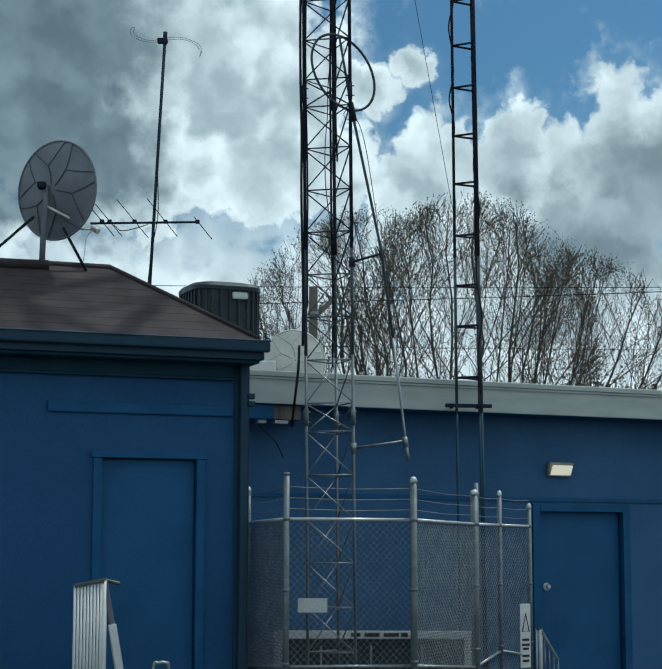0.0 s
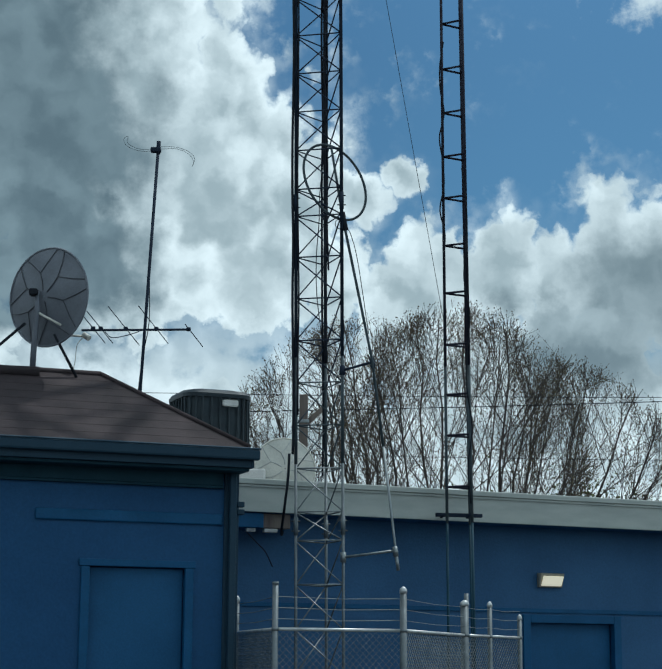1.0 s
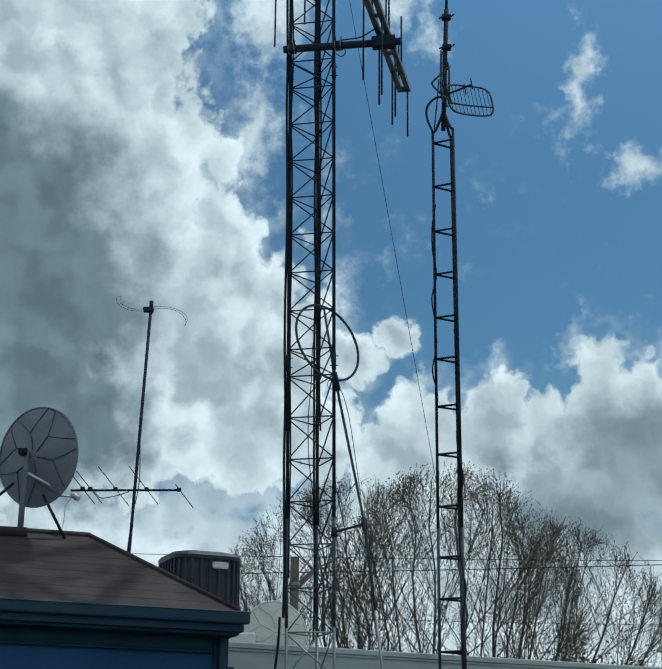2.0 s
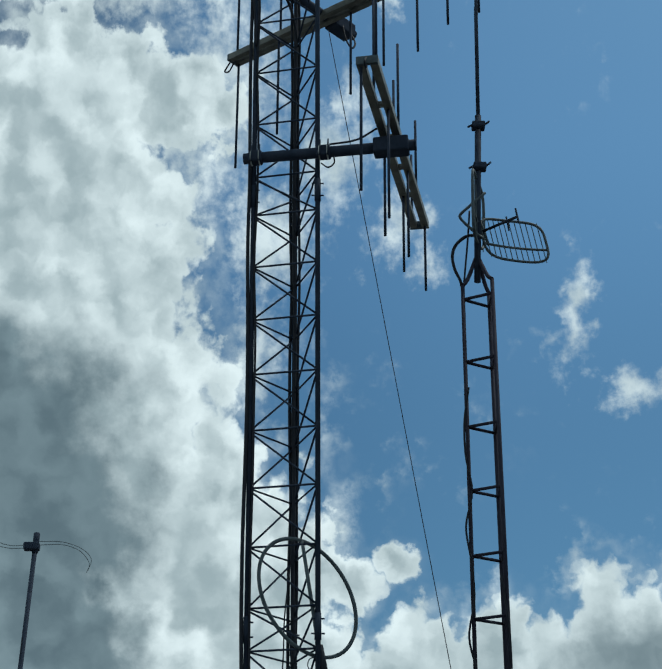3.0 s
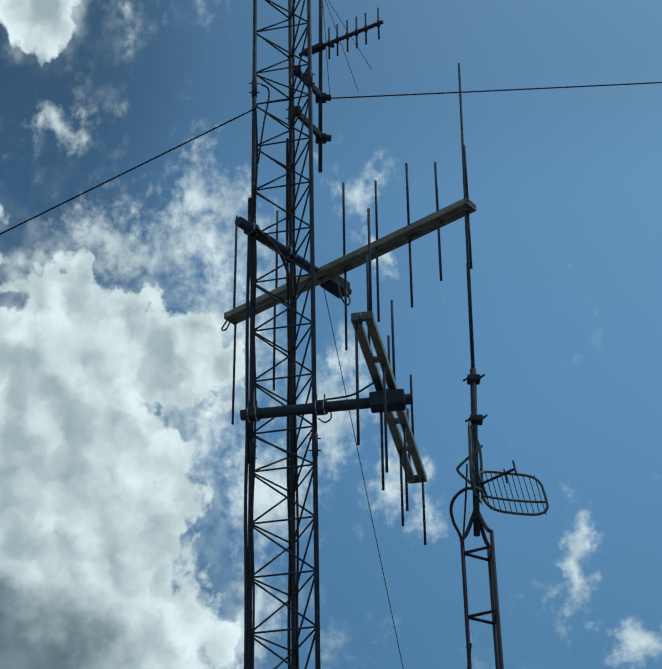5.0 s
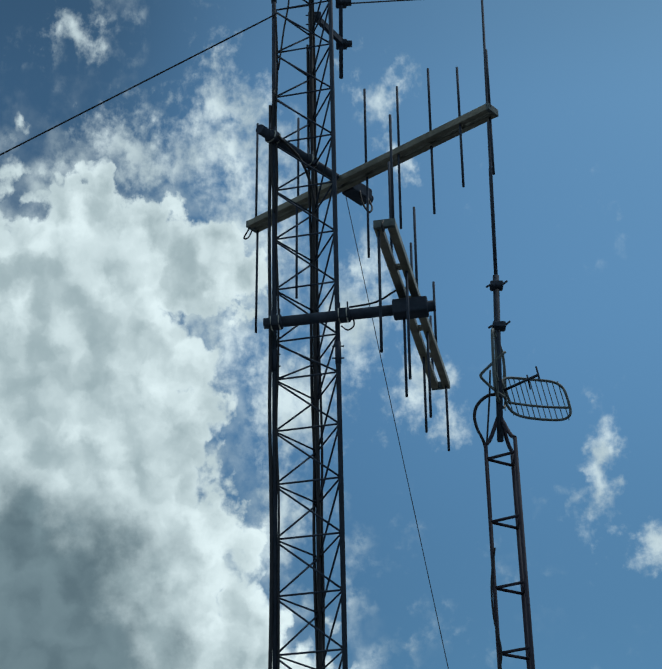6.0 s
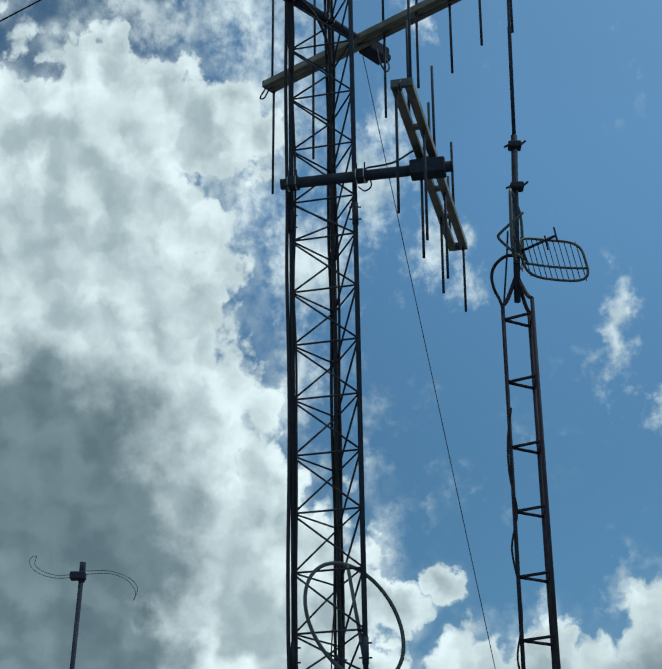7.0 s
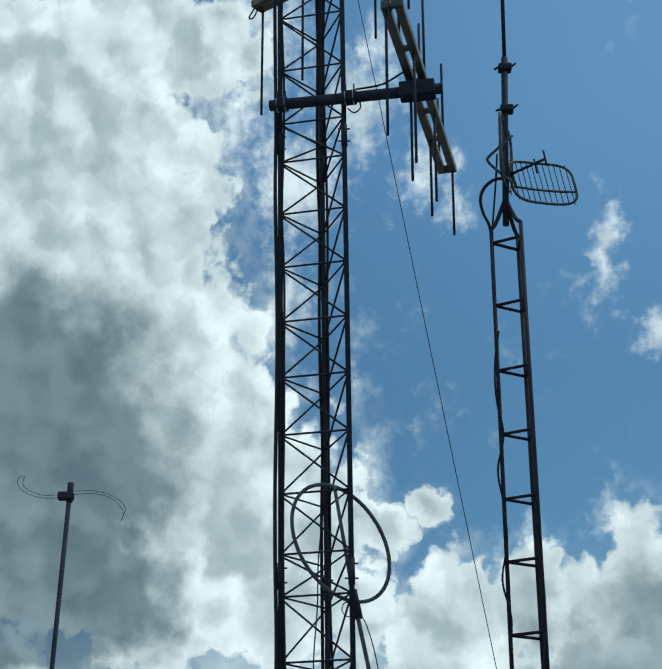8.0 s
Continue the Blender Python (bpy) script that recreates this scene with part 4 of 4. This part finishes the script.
outline = rounded_square(0.385, 0.18, 0.0, 5)
for k, p in enumerate(outline):
    q = outline[(k + 1) % len(outline)]
    for f in ((0.0, 0.25, 0.5, 0.75) if (q - p).length > 0.2 else (0.0,)):
        c = p.lerp(q, f)
        part("slat", rod((c.x, c.y, 0.05), (c.x, c.y, 0.995), 0.014, 5), AC_GREY, ac)
part("name_plate", slab((0.02, -0.414, 0.90), (0.2, -0.396, 0.975), 0.02), WHITE, ac, "pale blank badge")

post = thing("roof_post", "weathered timber post with a slanting brace on the flat roof", "post")
part("post", slab((-0.245, 19.25, 3.386), (-0.145, 19.35, 4.53), 0.01), WOOD, post)
part("brace", beam((-0.17, 19.3, 4.19), (0.09, 19.3, 4.44), 0.05, 0.06, 0.006), WOOD, post)
part("collar", slab((-0.26, 19.24, 4.2), (-0.13, 19.36, 4.24), 0.008), STEEL, post)

# ---- fenced yard round the tower ----
POSTS = {"left": (-0.765, 16.1), "front_a": (-0.36, 14.2), "front_b": (0.71, 14.55), "side": (1.39, 16.5), "gate": (1.69, 17.1), "end": (2.06, 17.75), "back": (-0.98, 17.45)}
HIGH = {"left": 2.10, "front_a": 2.165, "front_b": 2.125, "side": 2.09, "gate": 2.10, "end": 1.995, "back": 2.1}
RAIL = 1.785
for k, (x, y) in POSTS.items():
    r = {"front_a": 0.026, "front_b": 0.03, "side": 0.04}.get(k, 0.024)
    ob = thing("fence_post", "galvanised fence post with a domed cap", "fence post", group="fence posts")
    part("post", rod((x, y, 0), (x, y, HIGH[k] - 0.02), r, 12), LOW_STEEL, ob)
    if k == "front_a":
        part("cap", rod((x, y, HIGH[k] - 0.02), (x, y, HIGH[k] + 0.004), r * 1.08, 12), LOW_STEEL, ob)
    else:
        part("cap", tube(bmesh.new(), ((x, y, HIGH[k] - 0.03), (x, y, HIGH[k] - 0.005), (x, y, HIGH[k] + 0.015), (x, y, HIGH[k] + 0.028)), [r * 1.12, r * 1.12, r * 0.8, r * 0.2], 12), RAIL_STEEL, ob)
    for z in (0.6, 1.2, RAIL):
        part("band", rod((x, y, z - 0.014), (x, y, z + 0.014), r * 1.18, 12), LOW_STEEL, ob)
ob = thing("fence_post", "slim galvanised fence post behind the thick one", "fence post", group="fence posts")
part("post", rod((1.43, 16.75, 0), (1.43, 16.75, 2.19), 0.022, 12), LOW_STEEL, ob)


LOWER = {"left": 0.46, "front_a": 0.58, "front_b": 0.565, "side": 0.43, "gate": 0.55, "end": 0.47, "back": 0.45}


def fence_panel(a, b):
    """One bay of chain link: top and lower rail, woven mesh and three plain strands above."""
    ob = thing("chain_link_fence", "galvanised chain-link fence bay with wire strands above", "fence", group="fence bays")
    A, B = Vector((*POSTS[a], 0)), Vector((*POSTS[b], 0))
    up = Vector((0, 0, 1))
    # the top rail's glint is in its lightened steel colour
    part("top_rail", rod(A + up * RAIL, B + up * RAIL, 0.0145, 10), RAIL_STEEL, ob)
    part("lower_rail", rod(A + up * LOWER[a], B + up * LOWER[b], 0.015, 10), STEEL, ob)
    for z in (1.87, 1.96, 2.05):
        mid = (A + B) / 2 + up * (z - 0.012)
        part("strand", tube(bmesh.new(), (A + up * z, mid, B + up * z), 0.003, 5), STEEL, ob)
    length, top, pitch = (B - A).length, RAIL - 0.01, 0.058
    d = (B - A) / length
    bm = bmesh.new()
    out = Vector((d.y, -d.x, 0)) * 0.004
    n = int((length + top) / pitch) + 1
    for way in (1, -1):
        for i in range(n):
            s = i * pitch - top if way == 1 else i * pitch
            s0, z0 = s, 0.04
            s1, z1 = s + way * (top - 0.04), top
            if way == -1:
                s1 = s - (top - 0.04)
            f0, f1 = 0.0, 1.0
            lo, hi = sorted((s0, s1))
            if hi < 0 or lo > length:
                continue
            if s0 < 0:
                f0 = (0 - s0) / (s1 - s0)
            if s0 > length:
                f0 = (length - s0) / (s1 - s0)
            if s1 > length:
                f1 = (length - s0) / (s1 - s0)
            if s1 < 0:
                f1 = (0 - s0) / (s1 - s0)
            if f1 - f0 < 0.01:
                continue
            p = A + d * (s0 + (s1 - s0) * f0) + up * (z0 + (z1 - z0) * f0) + out * way
            q = A + d * (s0 + (s1 - s0) * f1) + up * (z0 + (z1 - z0) * f1) + out * way
            tube(bm, (p, q), 0.0019 if a == "front_a" else 0.0036, 3)
    tagged(part("chain_link", bm, STEEL, ob, "woven galvanised chain link"), kind="stuff")
    return ob


for a, b in (("left", "front_a"), ("front_a", "front_b"), ("front_b", "side"), ("side", "gate"), ("gate", "end"), ("back", "left")):
    fence_panel(a, b)
plate = thing("fence_sign", "small blank grey metal sign on the front fence", "sign")
part("plate", slab((-0.262, 14.18, 1.02), (-0.02, 14.19, 1.135), 0.002, Matrix.Identity(4)), PLATE, plate)
for x in (-0.235, -0.05):
    part("tie", rod((x, 14.17, 1.12), (x, 14.26, 1.12), 0.005, 6), STEEL, plate)
warn = thing("warning_sign", "tall white warning sign with a black triangle on the fence", "sign", m=Matrix.Translation((1.985, 17.56, 0.68)) @ pose(0, 0, 0, 0, 0, 40))
part("plate", slab((-0.075, -0.004, -0.32), (0.075, 0.004, 0.32), 0.002), WHITE, warn)
bm = bmesh.new()
tri = [Vector((-0.05, -0.009, 0.04)), Vector((0.05, -0.009, 0.04)), Vector((0.0, -0.009, 0.22))]
tube(bm, tri, 0.006, 4, True)
part("triangle", bm, INK, warn, "black outlined triangle")
for z, w in ((-0.04, 0.05), (-0.09, 0.055), (-0.13, 0.04), (-0.2, 0.05), (-0.25, 0.045)):
    part("text_bar", slab((-w, -0.0085, z - 0.014), (w, -0.005, z + 0.01)), INK, warn)
rack = thing("equipment_frame", "low pale metal equipment frame with an open front behind the tower", "frame")
part("top_rail", slab((-0.585, 17.95, 0.625), (1.478, 18.05, 0.705), 0.008), WHITE, rack)
for x in (-0.575, 1.40):
    part("leg", slab((x, 17.96, 0.0), (x + 0.075, 18.04, 0.623), 0.006), WHITE, rack)
part("lower_rail", slab((-0.49, 17.97, 0.25), (1.39, 18.03, 0.31), 0.006), WHITE, rack)
# dark sheet in place of the shaded depth behind the openings
part("opening_shade_sheet", slab((-0.49, 18.034, 0.0), (1.39, 18.045, 0.62)), AC_GREY, rack, "dark sheet standing for the shade inside the openings")
for x in (-0.1, 0.42, 0.95):
    part("stay", slab((x, 17.98, 0.312), (x + 0.02, 18.02, 0.55), 0.003), STEEL, rack)
for x, w in ((0.22, 0.10), (0.36, 0.16), (0.56, 0.16), (0.74, 0.07), (0.84, 0.06)):
    part("text_bar", slab((x, 17.944, 0.645), (x + w, 17.949, 0.685)), INK, rack)


# ---- bare spring trees behind the rear building ----
def bare_tree(label, x, y, seed, stems, crown, middle, arc, tilt):
    """Many stems fanning from one stool, forking into limbs, branches and fine twigs with buds."""
    rnd = random.Random(seed)
    ob = thing("tree", label, "tree", group="bare trees", m=Matrix.Translation((x, y, 0)))
    wood, fine, buds = ([], []), ([], []), ([], [])

    def stick(store, pts, rs, n):
        vs, fs = store
        base = len(vs)
        for i, p in enumerate(pts):
            d = (pts[min(i + 1, len(pts) - 1)] - pts[max(i - 1, 0)]).normalized()
            s = d.orthogonal().normalized()
            t = d.cross(s)
            for k in range(n):
                a = k * math.tau / n
                vs.append(p + (s * math.cos(a) + t * math.sin(a)) * rs[i])
        for i in range(len(pts) - 1):
            for k in range(n):
                fs.append((base + i * n + k, base + i * n + (k + 1) % n, base + (i + 1) * n + (k + 1) % n, base + (i + 1) * n + k))

    def bud(p, size):
        vs, fs = buds
        b = len(vs)
        vs.extend([p + Vector((size, 0, 0)), p + Vector((-size, size * 0.6, 0)), p + Vector((-size, -size * 0.6, 0)), p + Vector((0, 0, size * 2.2))])
        fs.extend([(b, b + 1, b + 3), (b + 1, b + 2, b + 3), (b + 2, b, b + 3)])

    wide, deep, tall = crown

    def inside(p):
        return (p.x / wide) ** 2 + (p.y / deep) ** 2 + ((p.z - middle) / tall) ** 2 < 1.0 + rnd.uniform(-0.10, 0.10)

    def fork(pts, rs, level, length):
        n = len(pts) - 1
        kids = (rnd.randint(13, 16), rnd.randint(6, 8), rnd.randint(4, 6))[level]
        for k in range(kids):
            f = min((0.36, 0.2, 0.15)[level] + (0.63, 0.79, 0.84)[level] * ((k + rnd.random()) / kids) ** (0.65, 0.85, 1.0)[level], 0.995)
            i = min(int(f * n), n - 1)
            q = pts[i].lerp(pts[i + 1], f * n - i)
            ax = (pts[i + 1] - pts[i]).normalized()
            turn = ax.orthogonal().normalized()
            turn.rotate(Matrix.Rotation(rnd.uniform(0, math.tau), 3, ax))
            out = ax.copy()
            out.rotate(Matrix.Rotation(radians(rnd.uniform(18, 46)), 3, turn))
            out = (out + Vector((0, 0, 0.07))).normalized()
            size = length * rnd.uniform(*((0.2, 0.42), (0.3, 0.5), (0.3, 0.55))[level]) * (1.15 - 0.35 * f)
            grow(q, out, size, max(rs[i] * 0.46, 0.0036), level + 1)

    def grow(p, d, length, r, level):
        n = (7, 5, 3, 2)[level]
        pts, rs, way = [p.copy()], [r], d.copy()
        for i in range(n):
            way = (way + Vector((rnd.gauss(0, 0.08), rnd.gauss(0, 0.08), rnd.gauss(0.03, 0.05)))).normalized()
            nxt = pts[-1] + way * length / n
            if not inside(nxt):
                break
            pts.append(nxt)
            rs.append(r * (1 - 0.7 * (i + 1) / n))
        if len(pts) < 2:
            return
        stick(wood if level < 2 else fine, pts, rs, (7, 5, 4, 3)[level])
        if level == 3:
            for q in pts[1:]:
                if rnd.random() < 0.85:
                    bud(q, rnd.uniform(0.007, 0.014))
            return
        fork(pts, rs, level, length)

    for s in range(stems):
        f = (s + 0.5) / stems * 2 - 1
        a = radians(f * arc + tilt + rnd.gauss(0, 4))
        b = rnd.uniform(-0.6, 0.6)
        end = Vector((math.sin(a) * wide * 0.93, b * deep, middle + math.cos(a) * tall * 0.93 * math.sqrt(max(0.1, 1 - b * b))))
        start = Vector((f * 0.55 + rnd.gauss(0, 0.07), rnd.gauss(0, 0.2), 0.0))
        knee = start.lerp(end, 0.5) + Vector((end.x * 0.05 + rnd.gauss(0, 0.12), rnd.gauss(0, 0.1), -0.1))
        pts, rs, r = [], [], rnd.uniform(0.03, 0.05)
        for i in range(11):
            t = i / 10
            p = start * (1 - t) ** 2 + knee * 2 * t * (1 - t) + end * t * t
            pts.append(p + Vector((rnd.gauss(0, 0.045), rnd.gauss(0, 0.045), 0)) * (0 < i))
            rs.append(r * (1 - 0.85 * t) + 0.003)
        stick(wood, pts, rs, 7)
        fork(pts, rs, 0, (end - start).length)
    k = 1.0
    for store, name, mat in ((wood, "trunk", BARK), (fine, "crown", TWIG), (buds, "bud_growth", BUD)):
        me = bpy.data.meshes.new(name)
        me.from_pydata([v * k for v in store[0]], [], store[1])
        me.materials.append(mat)
        o = new(name, me)
        o.parent = ob
        if name != "trunk":
            tagged(o, kind="stuff")
    return ob


bare_tree("tall leafless many-stemmed tree with a broad fan of budding twigs", 2.3, 28.0, 3, 13, (2.3, 2.0, 2.86), 4.62, 74, 3)
bare_tree("lower leafless tree leaning out over the rear roof", 3.0, 29.5, 21, 7, (3.6, 2.0, 2.65), 4.4, 40, 44)
bare_tree("leafless tree leaning away behind the flat roof", 1.0, 29.0, 8, 9, (2.95, 1.8, 2.85), 4.6, 44, -38)

shrub = thing("shrub", "low pale green shrub behind the rear building", "shrub", m=Matrix.Translation((4.9, 31.5, 0)))
rnd = random.Random(5)
vs, fs = [], []
for i in range(3800):
    a, r = rnd.uniform(0, math.tau), abs(rnd.gauss(0, 1.0))
    c = Vector((math.cos(a) * r * 1.3, math.sin(a) * r * 0.7, 4.25 + rnd.gauss(0, 0.42) - 0.25 * r))
    n1 = Vector((rnd.gauss(0, 1), rnd.gauss(0, 1), rnd.gauss(0, 1))).normalized()
    s = n1.orthogonal().normalized() * rnd.uniform(0.012, 0.03)
    t = n1.cross(s) * 1.6
    b = len(vs)
    vs.extend([c - s, c - t * 0.5, c + s, c + t])
    fs.append((b, b + 1, b + 2, b + 3))
me = bpy.data.meshes.new("leaves")
me.from_pydata(vs, [], fs)
me.materials.append(LEAF)
o = new("leaves", me)
o.parent = shrub
tagged(o, kind="stuff")
for i in range(7):
    a = i * math.tau / 7
    part("stem", tube(bmesh.new(), ((0.1 * math.cos(a), 0.1 * math.sin(a), 0), (0.5 * math.cos(a), 0.3 * math.sin(a), 2.5), (1.0 * math.cos(a), 0.5 * math.sin(a), 4.2)), [0.04, 0.025, 0.008], 5), BARK, shrub)

# ---- overhead lines beyond the roofs, strung between two far poles out of view ----
for x in (-9.0, 11.0):
    ob = thing("utility_pole", "weathered timber utility pole carrying the overhead lines", "utility pole", group="utility poles", m=Matrix.Translation((x, 25.8, 0)))
    part("pole", tube(bmesh.new(), ((0, 0, 0), (0, 0, 3.5), (0, 0, 6.4)), [0.15, 0.13, 0.11], 12), WOOD, ob)
    for z in (4.7, 5.1, 5.3, 5.6):
        part("insulator", rod((0, -0.45, z), (0, 0.45, z), 0.03, 8), PLATE, ob)
for za, zb, y, r in ((5.63, 5.60, 25.5, 0.005), (5.12, 5.72, 25.5, 0.0065), (4.9, 4.65, 26.1, 0.004)):
    strung("thin black overhead line crossing behind the roofs", (-9.0, y, za), (11.0, y, zb), 0.12, r, "overhead_line")
